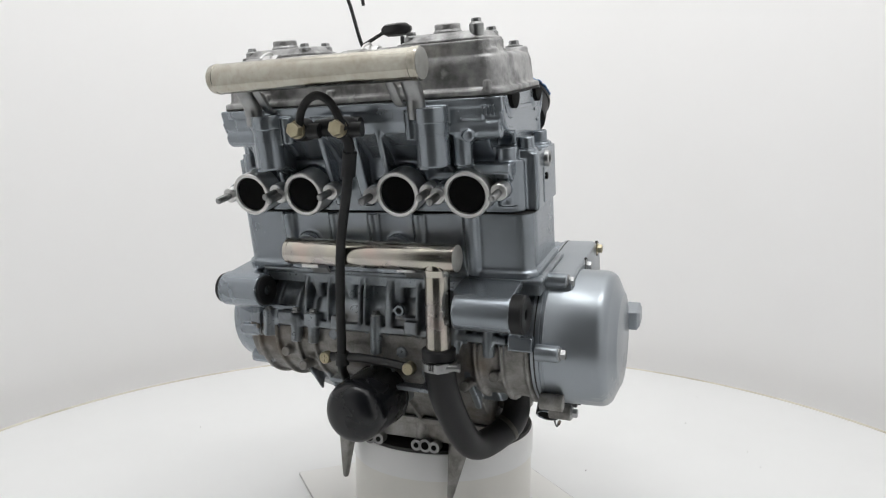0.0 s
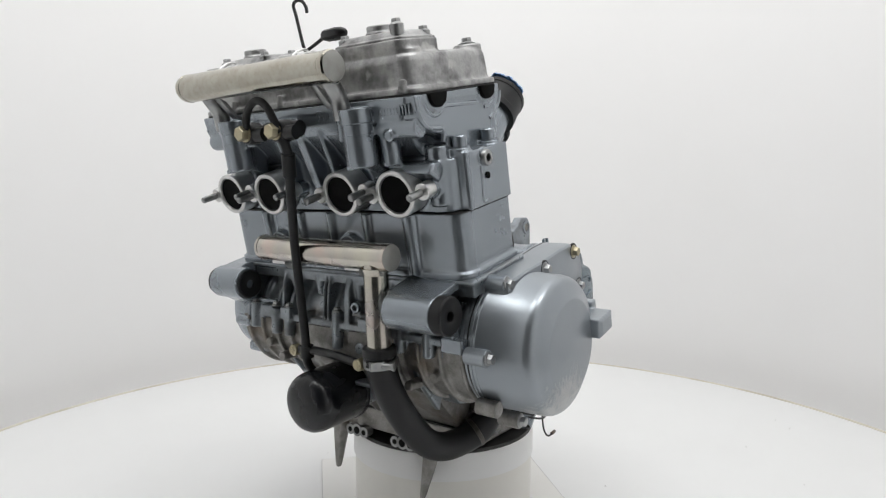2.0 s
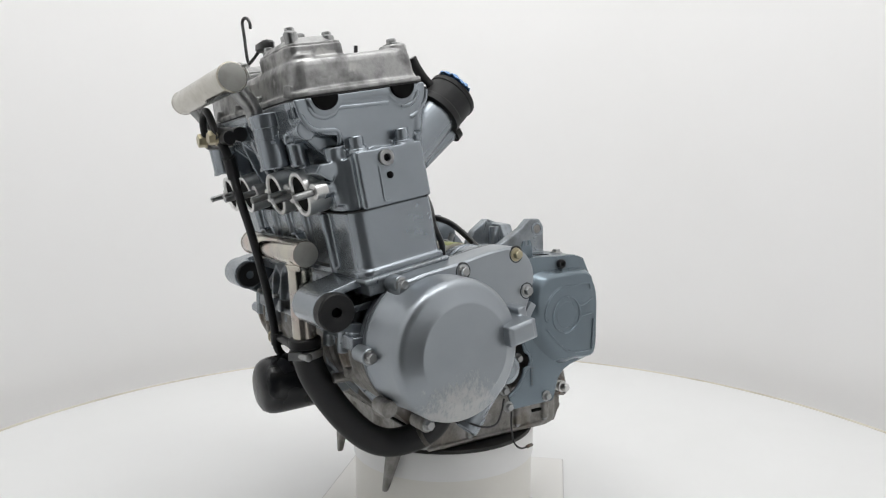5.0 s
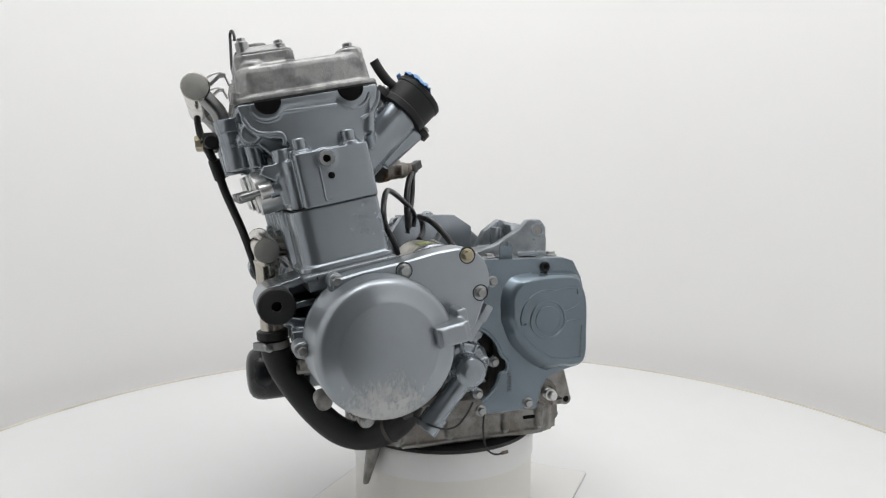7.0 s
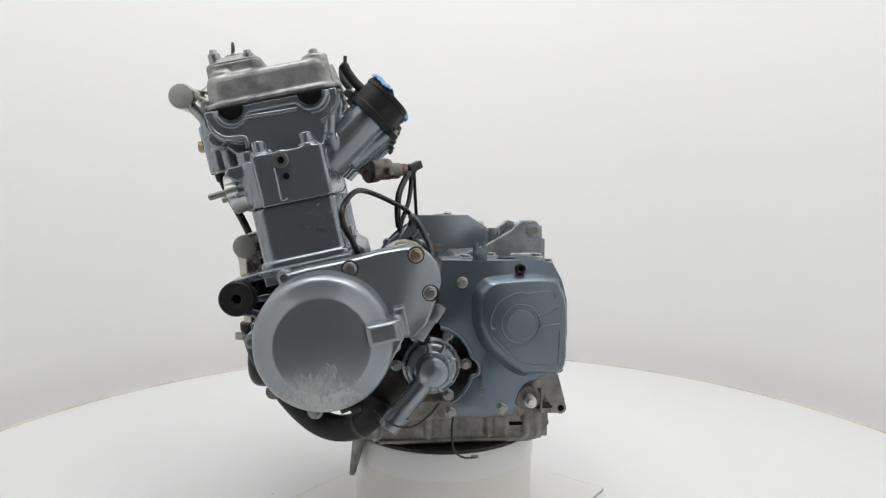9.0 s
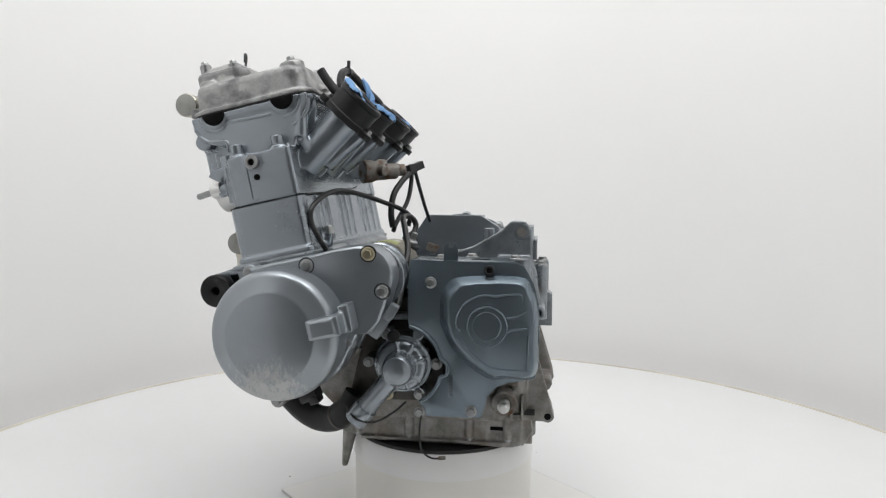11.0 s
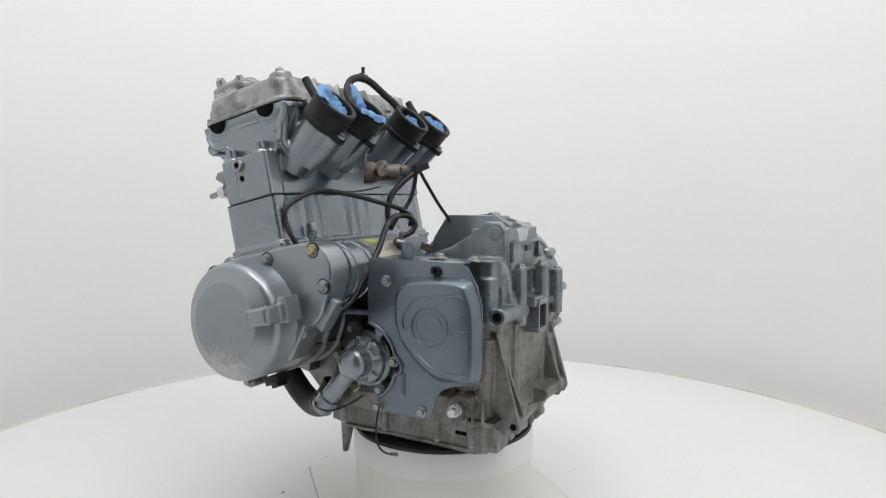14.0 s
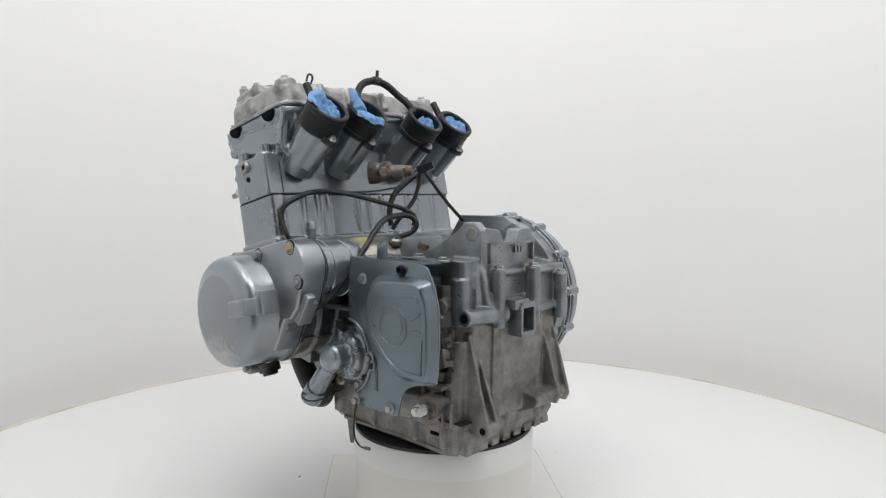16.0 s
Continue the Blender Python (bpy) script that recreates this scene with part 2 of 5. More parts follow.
# ---- setting ----
def build_setting():
    bm = B()
    lathe(bm, [(0.02, -0.028), (0.897, -0.028), (0.905, -0.022), (0.905, -0.004), (0.901, 0.0), (0.02, 0.0)], (0, 0, 0), (0, 0, 1), 128)
    table = thing("turntable_disc", bm, WHITE, "large round white turntable with a cream worn edge", "turntable")
    bm = B()
    lathe(bm, [(0.9045, -0.020), (0.9068, -0.020), (0.9068, -0.0035), (0.9035, 0.0012), (0.895, 0.0012), (0.895, -0.0005)], (0, 0, 0), (0, 0, 1), 128)
    rim = new("edge_band", mesh_of("edge_band", bm, EDGE))
    rim.parent = table
    rim["label"] = "cream worn edge band"
    rng = random.Random(4)
    bm = B()
    for i in range(16):
        a, r = rng.uniform(0, 6.28), rng.uniform(0.2, 0.88)
        lathe(bm, [(0.0012 * rng.uniform(0.4, 1.1), 0), (0.0004, 0.0006)], (r * math.cos(a), r * math.sin(a), 0.0), (0, 0, 1), 6)
    lathe(bm, [(0.0022, 0), (0.001, 0.001)], (-0.226, -0.098, 0.0), (0, 0, 1), 7)
    sp = new("dirt_specks", mesh_of("dirt_specks", bm, SPECK))
    sp.parent = table
    sp["kind"] = "stuff"
    # wall: a round booth with a slot for the camera
    bm = B()
    r0, r1, n = 0.99, 1.03, 160
    ring = []
    for i in range(n + 1):
        a = radians(-76 + 314 * i / n)
        ring.append((r0, a))
    def wall_pt(r, a, z):
        return Vector((r * math.cos(a), r * math.sin(a), z))
    cols = [[bm.verts.new(wall_pt(r, a, z)) for r, z in ((r0, -0.3), (r0, 2.05), (r1, 2.05), (r1, -0.3))] for _, a in ring]
    for a, b in zip(cols, cols[1:]):
        for i in range(4):
            bm.faces.new((a[i], a[(i + 1) % 4], b[(i + 1) % 4], b[i]))
    bm.faces.new(cols[0])
    bm.faces.new(cols[-1][::-1])
    thing("wall_back", bm, WALLS, "smooth curved white booth wall round the turntable", "wall", kind="structure")
    # hidden white ring, added to bounce light up the foot of the wall
    bm = B()
    lathe(bm, [(0.32, -0.06), (0.989, -0.06), (0.989, -0.035), (0.32, -0.035)], (0, 0, 0), (0, 0, 1), 96)
    thing("booth_floor", bm, WALLS, "unseen white ring added to bounce light onto the wall foot", "floor", kind="structure")
    bm = B()
    box(bm, (0, -0.4, -0.32), (6, 6, 0.04))
    thing("floor", bm, STUDIO, "dim grey studio floor under the turntable", "floor", kind="structure")
    bm = B()
    box(bm, (0, -0.4, 2.12), (6, 6, 0.1))
    thing("ceiling", bm, WALLS, "plain white ceiling", "ceiling", kind="structure")
    for nm, c, s in (("wall_south", (0, -3.4, 0.9), (6, 0.1, 2.5)), ("wall_west", (-3, -0.4, 0.9), (0.1, 6, 2.5)), ("wall_east", (3, -0.4, 0.9), (0.1, 6, 2.5)), ("wall_north", (0, 2.6, 0.9), (6, 0.1, 2.5))):
        bm = B()
        box(bm, c, s)
        thing(nm, bm, STUDIO, "plain dim grey studio wall", "wall", kind="structure")
    bm = B()
    cyl(bm, (0, 0, -0.3), (0, 0, -0.028), 0.3, 0.3, 48)
    drum = new("base_drum", mesh_of("base_drum", bm, PEDESTAL))
    drum.parent = table
    return table


def build_pedestal():
    bm = B()
    h = 0.354 / 2
    prism(bm, rounded(h, h, 0.004, 2), 0.0, 0.004, "z", Matrix.Rotation(radians(47), 4, "Z"))
    board = thing("square_board", bm, BOARD_WHITE, "thin square cream board lying on the turntable", "board", bevel=0.0006)
    # darker strip round the board's side, painted for the shade of its edge
    bm = B()
    m47 = Matrix.Rotation(radians(47), 4, "Z")
    inner, outer = rounded(h + 0.0002, h + 0.0002, 0.004, 2), rounded(h + 0.0008, h + 0.0008, 0.004, 2)
    loops(bm, [[m47 @ Vector((a, b, z)) for a, b in ring] for ring, z in ((inner, 0.0), (outer, 0.0002), (outer, 0.0036), (inner, 0.0038))], cap=False)
    edge_strip = new("edge_tape", mesh_of("edge_tape", bm, BOARD_EDGE_SHADE))
    edge_strip.parent = board
    edge_strip["label"] = "darker strip added for the shade of the edge"
    root = tagged(new("pedestal"), "white round plastic pedestal with a cream lower part", "pedestal")
    root.location = (0, 0, 0.004)
    bm = B()
    lathe(bm, [(0.02, 0.004), (0.129, 0.004), (0.1292, 0.086), (0.02, 0.086)], (0, 0, 0), (0, 0, 1), 96)
    part("lower_drum", bm, PEDESTAL_LOW, root, "cream lower drum")
    bm = B()
    lathe(bm, [(0.02, 0.086), (0.1305, 0.086), (0.1315, 0.0865), (0.1315, 0.119), (0.1295, 0.122), (0.02, 0.122)], (0, 0, 0), (0, 0, 1), 96)
    part("upper_band", bm, PEDESTAL, root, "white upper band")
    bm = B()
    lathe(bm, [(0.02, 0.122), (0.1295, 0.122), (0.130, 0.1232), (0.1285, 0.1262), (0.02, TOP)], (0, 0, 0), (0, 0, 1), 96)
    mat = thing("rubber_mat", bm, MAT_RUBBER, "round black rubber mat on the pedestal top", "mat")
    return board, root, mat


TABLE = build_setting()
BOARD, PEDESTAL_ROOT, PAD = build_pedestal()

# ---- engine ----
YC = -0.013  # middle of the cylinder bank
MC = Matrix(((0.978, 0, -0.208, -0.18), (0, 1, 0, YC), (0.208, 0, 0.978, 0.38), (0, 0, 0, 1)))  # leaning cylinder bank: u to the rear, y, v up its axis
UP = MC.to_3x3() @ Vector((0, 0, 1))
FRONT = Vector((-0.955, 0, -0.297))  # the way the exhaust ports point
IN_DIR = Vector((0.69, 0, 0.724))  # the way the intake rubbers point
SIDE = Vector((0, -1, 0))
CRANK = (-0.152, 0.299)  # x, z of the crank axis
PORTS = (0.126, 0.056, -0.059, -0.135)
INTAKES = (-0.142, -0.071, 0.047, 0.118)

ENGINE = tagged(new("motorcycle_engine"), "silver-grey four-cylinder motorcycle engine standing on a pedestal", "engine")
ENGINE.location = (0, 0, TOP)


def c(u, y, v):
    return MC @ Vector((u, y, v))


def bolts(items, parent, mat=STEEL, label="", name="bolt", **kw):
    for p, d in items:
        bm = B()
        hex_bolt(bm, p, d, **kw)
        part(name, bm, mat, parent, label)


def crankcase():
    bm = B()
    x0, z0 = CRANK
    # crank barrel with its ribs
    cyl(bm, (x0, -0.192, z0), (x0, 0.172, z0), 0.068, n=48)
    for y in (-0.186, -0.158, -0.128, 0.075, 0.10, 0.128, 0.155):
        cyl(bm, (x0, y - 0.003, z0), (x0, y + 0.003, z0), 0.0735, n=48)
    # upper half, gearbox and the web down to the sump
    prism(bm, [(-0.205, 0.302), (-0.207, 0.345), (-0.202, 0.374), (-0.125, 0.392), (-0.112, 0.386), (-0.10, 0.345), (-0.03, 0.342), (0.0, 0.362), (0.07, 0.366), (0.128, 0.358), (0.13, 0.297), (0.08, 0.292), (0.08, 0.20), (-0.11, 0.19), (-0.16, 0.215), (-0.2, 0.26)], -0.082, 0.118)
    prism(bm, [(-0.12, 0.35), (-0.03, 0.342), (0.0, 0.352), (0.085, 0.352), (0.085, 0.20), (-0.11, 0.19)], -0.096, -0.08)
    prism(bm, [(-0.04, 0.340), (0.0, 0.352), (0.085, 0.352), (0.085, 0.341), (0.0, 0.341), (-0.04, 0.332)], -0.116, -0.09)
    prism(bm, [(-0.205, 0.302), (-0.207, 0.345), (-0.202, 0.374), (-0.125, 0.392), (-0.120, 0.386), (-0.130, 0.345), (-0.130, 0.25), (-0.135, 0.21), (-0.16, 0.215), (-0.2, 0.26)], -0.14, -0.08)
    prism(bm, [(-0.045, -0.186), (0.052, -0.186), (0.052, 0.186), (-0.045, 0.186)], -0.02, -0.001, "z", MC)
    prism(bm, [(-0.049, -0.189), (0.055, -0.189), (0.055, 0.189), (-0.049, 0.189)], -0.007, -0.002, "z", MC)
    # joint flange of the two halves
    prism(bm, [(-0.231, -0.165), (0.06, -0.132), (0.09, -0.108), (0.134, -0.085), (0.135, 0.115), (-0.226, 0.14)], 0.2985, 0.3065, "z")
    # ribs and bosses on the front
    for y, w in ((0.0840, 0.004), (0.0530, 0.0035), (0.0118, 0.0035), (0.0050, 0.003), (-0.0235, 0.003), (-0.0285, 0.0035), (-0.062, 0.004), (-0.090, 0.0035), (-0.115, 0.008)):
        prism(bm, [(-0.2280, 0.302), (-0.2265, 0.345), (-0.2175, 0.372), (-0.19, 0.372), (-0.19, 0.302)], y - w / 2, y + w / 2)
    for y, w in ((0.098, 0.004), (0.075, 0.005), (0.0045, 0.0035), (-0.0220, 0.0035), (-0.062, 0.005), (-0.115, 0.008)):
        prism(bm, [(-0.222, 0.298), (-0.209, 0.25), (-0.17, 0.205), (-0.16, 0.25), (-0.19, 0.298)], y - w / 2, y + w / 2)
    # tapered bolt columns that run down from the cylinder foot
    for y0, y1 in ((0.080, 0.069), (-0.0335, -0.0365), (0.030, 0.028), (-0.078, -0.077)):
        cyl(bm, (-0.214, y0, 0.374), (-0.214, y1, 0.334), 0.0105, 0.0042, n=18)
    box(bm, (-0.216, 0.0, 0.3705), (0.012, 0.20, 0.0035))
    box(bm, (-0.214, 0.008, 0.3635), (0.012, 0.19, 0.0025))
    box(bm, (-0.2135, -0.008, 0.3145), (0.014, 0.034, 0.003))
    box(bm, (-0.212, -0.02, 0.236), (0.02, 0.15, 0.005))
    # ring boss with its ledge, and the round boss below the joint
    cyl(bm, (-0.19, -0.040, 0.326), (-0.226, -0.040, 0.326), 0.0072, n=22)
    box(bm, (-0.218, -0.047, 0.3175), (0.018, 0.026, 0.003))
    cyl(bm, (-0.19, -0.0396, 0.277), (-0.2215, -0.0396, 0.277), 0.0068, n=20)
    cyl(bm, (-0.19, 0.050, 0.290), (-0.2215, 0.050, 0.290), 0.006, n=18)
    for y, lo, hi in ((-0.145, 0.283, 0.315), (-0.105, 0.283, 0.315), (-0.010, 0.274, 0.319), (0.074, 0.279, 0.312), (0.098, 0.279, 0.312), (0.138, 0.283, 0.315)):
        cyl(bm, (-0.226, y, lo), (-0.226, y, hi), 0.0066, n=16)
    for y, w in ((-0.095, 0.014), (-0.057, 0.017), (0.074, 0.018), (0.1096, 0.020), (0.040, 0.012)):
        box(bm, (-0.223, y, 0.3080), (0.021, w, 0.015))
    # filter seat
    cyl(bm, (-0.14, -0.005, 0.222), (-0.212, -0.005, 0.219), 0.026, n=32)
    # rear top of the gearbox and the frame lugs
    prism(bm, [(0.0, 0.37), (0.05, 0.387), (0.086, 0.408), (0.1, 0.421), (0.118, 0.421), (0.127, 0.41), (0.128, 0.355), (0.0, 0.355)], -0.072, -0.058)
    prism(bm, [(0.06, 0.37), (0.075, 0.40), (0.1, 0.418), (0.12, 0.412), (0.127, 0.40), (0.128, 0.355), (0.06, 0.355)], 0.028, 0.044)
    prism(bm, [(-0.062, 0.35), (-0.062, 0.414), (-0.036, 0.411), (-0.025, 0.393), (-0.004, 0.391), (0.007, 0.410), (0.035, 0.412), (0.035, 0.35)], 0.108, 0.129, "x")
    prism(bm, [(-0.005, 0.36), (0.01, 0.374), (0.105, 0.378), (0.105, 0.355)], -0.06, 0.035)
    # ledge with the round corner beside the chain cover, and the post that runs down from it
    prism(bm, rounded(0.022, 0.0155, 0.010, 5, 0.104, -0.0855), 0.34, 0.3745, "z")
    prism(bm, [(0.03, 0.366), (0.115, 0.370), (0.118, 0.35), (0.03, 0.35)], -0.100, -0.05)
    tube(bm, [(0.120, -0.070, 0.366), (0.127, -0.068, 0.352), (0.1285, -0.066, 0.335), (0.131, -0.063, 0.318), (0.134, -0.056, 0.306)], 0.0075, 14)
    # bolt columns on the rear
    for x, y, lo, hi, r in ((0.115, -0.094, 0.294, 0.352, 0.0125), (0.140, -0.051, 0.288, 0.362, 0.0085), (0.142, 0.022, 0.285, 0.361, 0.0092), (0.139, 0.094, 0.282, 0.346, 0.0088)):
        cyl(bm, (x, y, lo), (x, y, hi), r, n=24)
        box(bm, (x - 0.008, y, (lo + hi) / 2), (0.016, r * 1.1, hi - lo - 0.004))
    cyl(bm, (0.135, -0.050, 0.305), (0.135, -0.112, 0.307), 0.0105, n=24)
    cyl(bm, (0.135, -0.035, 0.304), (0.135, -0.060, 0.305), 0.0125, 0.0105, n=24)
    prism(bm, [(0.118, -0.085), (0.134, -0.085), (0.1365, -0.05), (0.1365, 0.1), (0.118, 0.1)], 0.296, 0.3035, "z")
    # raised panel edges between the columns
    box(bm, (0.1295, -0.014, 0.354), (0.006, 0.066, 0.005))
    box(bm, (0.130, 0.058, 0.350), (0.006, 0.06, 0.005))
    box(bm, (0.130, -0.0, 0.318), (0.008, 0.09, 0.012))
    # wide bulge for the clutch on the far side
    cyl(bm, (0.012, 0.102, 0.302), (0.012, 0.135, 0.302), 0.119, n=56)
    return part("crankcase", bm, WORN, ENGINE, "silver-grey painted cast crankcase with ribs", cast=0.0014, blur=6)


CASE = crankcase()


def crankcase_parts():
    # lower rear half: bare, oil-stained casting
    bm = B()
    for z0, z1, k in ((0.166, 0.20, 0.0), (0.20, 0.25, 0.0), (0.25, 0.297, 0.004)):
        prism(bm, [(-0.08, -0.12), (0.088, -0.12), (0.104, -0.106 + k), (0.121, -0.096 + k), (0.128, -0.086), (0.131, -0.06), (0.131, 0.09), (0.12, 0.097), (-0.08, 0.097)], z0, z1, "z")
    prism(bm, [(-0.02, 0.30), (0.08, 0.30), (0.08, 0.168), (-0.10, 0.166), (-0.12, 0.18), (-0.05, 0.24)], -0.122, 0.097)
    prism(bm, [(0.05, -0.112), (0.098, -0.109), (0.108, -0.100), (0.112, -0.08), (0.05, -0.08)], 0.29, 0.343, "z")
    cyl(bm, (0.096, -0.100, 0.318), (0.1, -0.116, 0.318), 0.009, n=18)
    # swelling between the struts
    prism(bm, [(0.126, 0.296), (0.136, 0.292), (0.134, 0.17), (0.126, 0.165)], -0.055, 0.055)
    for y in (-0.045, 0.048):
        cyl(bm, (0.130, y, 0.17), (0.130, y, 0.292), 0.0075, n=16)
    cyl(bm, (0.108, -0.098, 0.17), (0.113, -0.093, 0.275), 0.014, 0.0115, n=22)
    # pair of struts beside the shift shaft, with the eye at their foot
    for y in (-0.0915, -0.0735):
        prism(bm, [(0.10, 0.286), (0.127, 0.283 if y < -0.08 else 0.256), (0.1565, 0.178), (0.1575, 0.168), (0.152, 0.160), (0.10, 0.160)], y - 0.0024, y + 0.0024)
    prism(bm, [(0.11, 0.198), (0.140, 0.190), (0.149, 0.172), (0.147, 0.162), (0.11, 0.162)], -0.092, -0.073)
    cyl(bm, (0.1505, -0.0945, 0.1675), (0.1505, -0.071, 0.1675), 0.0085, n=22)
    # pair of struts with the step between them
    for y, t0 in ((0.0605, 0.262), (0.084, 0.268)):
        prism(bm, [(0.12, t0 + 0.02), (0.136, t0), (0.1595, 0.190), (0.162, 0.178), (0.157, 0.168), (0.12, 0.166)], y - 0.0026, y + 0.0026)
    prism(bm, [(0.12, 0.194), (0.156, 0.187), (0.1585, 0.181), (0.155, 0.173), (0.12, 0.158)], 0.010, 0.086)
    prism(bm, [(0.12, 0.26), (0.138, 0.25), (0.147, 0.19), (0.12, 0.18)], 0.062, 0.083)
    # webs and pads on the flank beside the chain cover
    prism(bm, [(0.06, 0.225), (0.112, 0.222), (0.112, 0.216), (0.06, 0.212)], -0.126, -0.10)
    prism(bm, [(0.085, 0.262), (0.108, 0.268), (0.112, 0.245), (0.092, 0.238)], -0.121, -0.10)
    cyl(bm, (0.09, -0.10, 0.197), (0.096, -0.137, 0.195), 0.0165, n=28)
    gear = part("gearbox_lower_case", bm, DIRTY, ENGINE, "oil-stained bare cast aluminium lower gearbox case", cast=0.0014, blur=2)
    # recess walls: oily brown, darkened for the deep shade round the pump
    bm = B()
    prism(bm, [(0.02, 0.20), (0.086, 0.205), (0.092, 0.340), (0.08, 0.340), (0.02, 0.340)], -0.1330, -0.112)
    prism(bm, [(-0.104, 0.20), (0.03, 0.20), (0.03, 0.338), (-0.03, 0.332), (-0.106, 0.335)], -0.1060, -0.096)
    prism(bm, [(-0.108, 0.188), (0.028, 0.192), (0.028, 0.330), (-0.03, 0.325), (-0.080, 0.330), (-0.092, 0.25)], -0.1260, -0.100)
    cyl(bm, (0.088, -0.125, 0.298), (0.102, -0.110, 0.300), 0.011, n=20)
    cyl(bm, (0.076, -0.13, 0.30), (0.076, -0.147, 0.30), 0.036, n=36)
    part("sprocket_recess", bm, OILY_SHADE, ENGINE, "oily brown sprocket recess, its shade put into the colour", cast=0.0022, blur=2)
    bm = B()
    x0, z0 = CRANK
    half = [(x0 + a, z0 + b) for a, b in arc(0, -0.004, 0.0690, 178, 330, 24)]
    prism(bm, half, -0.1895, 0.170)
    for y in (-0.186, -0.158, -0.128, -0.100, 0.075, 0.10, 0.128, 0.155):
        prism(bm, [(x0 + a, z0 + b) for a, b in arc(0, -0.004, 0.0745, 178, 330, 24)], y - 0.0026, y + 0.0026)
    prism(bm, [(-0.205, 0.292), (-0.201, 0.255), (-0.165, 0.212), (-0.118, 0.166), (-0.05, 0.166), (-0.05, 0.292)], -0.118, 0.088)
    for y, z in ((-0.150, 0.262), (-0.117, 0.248), (0.090, 0.25), (0.115, 0.265)):
        cyl(bm, (x0 - 0.04, y, z), (x0 - 0.074, y, z), 0.006, n=16)
    for y in (-0.055, -0.02, 0.015, 0.05):
        prism(bm, [(-0.212, 0.292), (-0.206, 0.252), (-0.168, 0.205), (-0.125, 0.166), (-0.11, 0.17), (-0.15, 0.292)], y - 0.003, y + 0.003)
    part("crankcase_lower_half", bm, DIRTY, ENGINE, "oil-stained bare aluminium lower crankcase half", cast=0.0016, blur=2)
    # black disc paints the shade inside the strut eye
    bm = B()
    cyl(bm, (0.1505, -0.080, 0.1675), (0.1505, -0.0952, 0.1675), 0.0044, n=16)
    part("lug_hole", bm, SOOT_SHADE, gear)
    bm = B()
    for z in (0.236, 0.252, 0.268):
        prism(bm, [(0.098, z), (0.1145, z + 0.001), (0.1145, z + 0.0035), (0.098, z + 0.003)], -0.118, -0.098)
    cyl(bm, (0.104, -0.108, 0.205), (0.109, -0.103, 0.29), 0.0055, 0.0045, n=14)
    cyl(bm, (0.100, -0.113, 0.272), (0.112, -0.106, 0.276), 0.010, 0.008, n=18)
    part("flank_web", bm, OILY_SHADE, gear, cast=0.0015, blur=2)
    # upright joints cast into the rear face, seal ring of the shift shaft
    bm = B()
    lathe(bm, [(0.0148, 0), (0.0148, 0.002), (0.0105, 0.002), (0.0105, 0.0)], (0.096, -0.136, 0.195), SIDE, 28)
    part("shaft_seal", bm, BROWN, gear, "rusty brown shaft seal")
    bm = B()
    lathe(bm, [(0.0075, -0.01), (0.0075, 0.006), (0.006, 0.007), (0.006, 0.010), (0.0078, 0.0105), (0.0078, 0.013), (0.0058, 0.0135), (0.0058, 0.020), (0.004, 0.022)], (0.096, -0.137, 0.195), SIDE, 18)
    part("shift_shaft", bm, FINE_ALU, gear, "splined steel shift shaft")
    # sump
    bm = B()
    prism(bm, [(-0.122, 0.166), (0.128, 0.172), (0.131, 0.152), (0.12, 0.132), (0.10, 0.1275), (-0.07, 0.1285), (-0.12, 0.138)], -0.108, 0.088)
    prism(bm, [(-0.126, 0.162), (0.133, 0.168), (0.133, 0.175), (-0.126, 0.169)], -0.113, 0.093)
    for x in (-0.10, -0.03, 0.05, 0.10):
        cyl(bm, (x, -0.109, 0.14), (x, -0.109, 0.172), 0.0062, n=14)
    for y in (-0.08, -0.02, 0.05):
        cyl(bm, (0.129, y, 0.138), (0.129, y, 0.172), 0.0065, n=14)
        cyl(bm, (-0.121, y, 0.14), (-0.121, y, 0.166), 0.0065, n=14)
    box(bm, (0.122, -0.085, 0.141), (0.018, 0.03, 0.02))
    for y in (-0.060, -0.036, -0.012, 0.012, 0.036, 0.060, 0.080):
        box(bm, (0.121, y, 0.1330), (0.010, 0.015, 0.009))
    for x, w in ((-0.075, 0.004), (-0.012, 0.004), (0.022, 0.006), (0.072, 0.004), (0.115, 0.004)):
        box(bm, (x, -0.1075, 0.152), (w, 0.004, 0.030))
    box(bm, (0.0, -0.1095, 0.1335), (0.19, 0.004, 0.005))
    for x in (0.088, 0.104, 0.118):
        prism(bm, [(x - 0.0015, 0.200), (x + 0.0015, 0.200), (x + 0.0015, 0.168), (x - 0.0015, 0.168)], -0.1175, -0.095)
    sump = part("oil_sump", bm, DIRTY, ENGINE, "oil-stained bare cast aluminium oil sump", cast=0.0015, blur=2)
    bolts([((x, -0.109, 0.1395), (0, 0, -1)) for x in (-0.10, -0.03, 0.05, 0.10)], sump, r=0.0036, h=0.004, flange=0.0048)
    # black box on the flank paints the shade of a slot
    bm = B()
    box(bm, (0.088, -0.1085, 0.153), (0.022, 0.003, 0.0045))
    part("recess", bm, SOOT_SHADE, sump, bevel=0.001)
    # sump joint
    bm = B()
    prism(bm, [(-0.127, 0.1688), (0.1338, 0.1748), (0.1338, 0.1762), (-0.127, 0.1702)], -0.114, 0.0938)
    part("sump_gasket", bm, GASKET, sump)
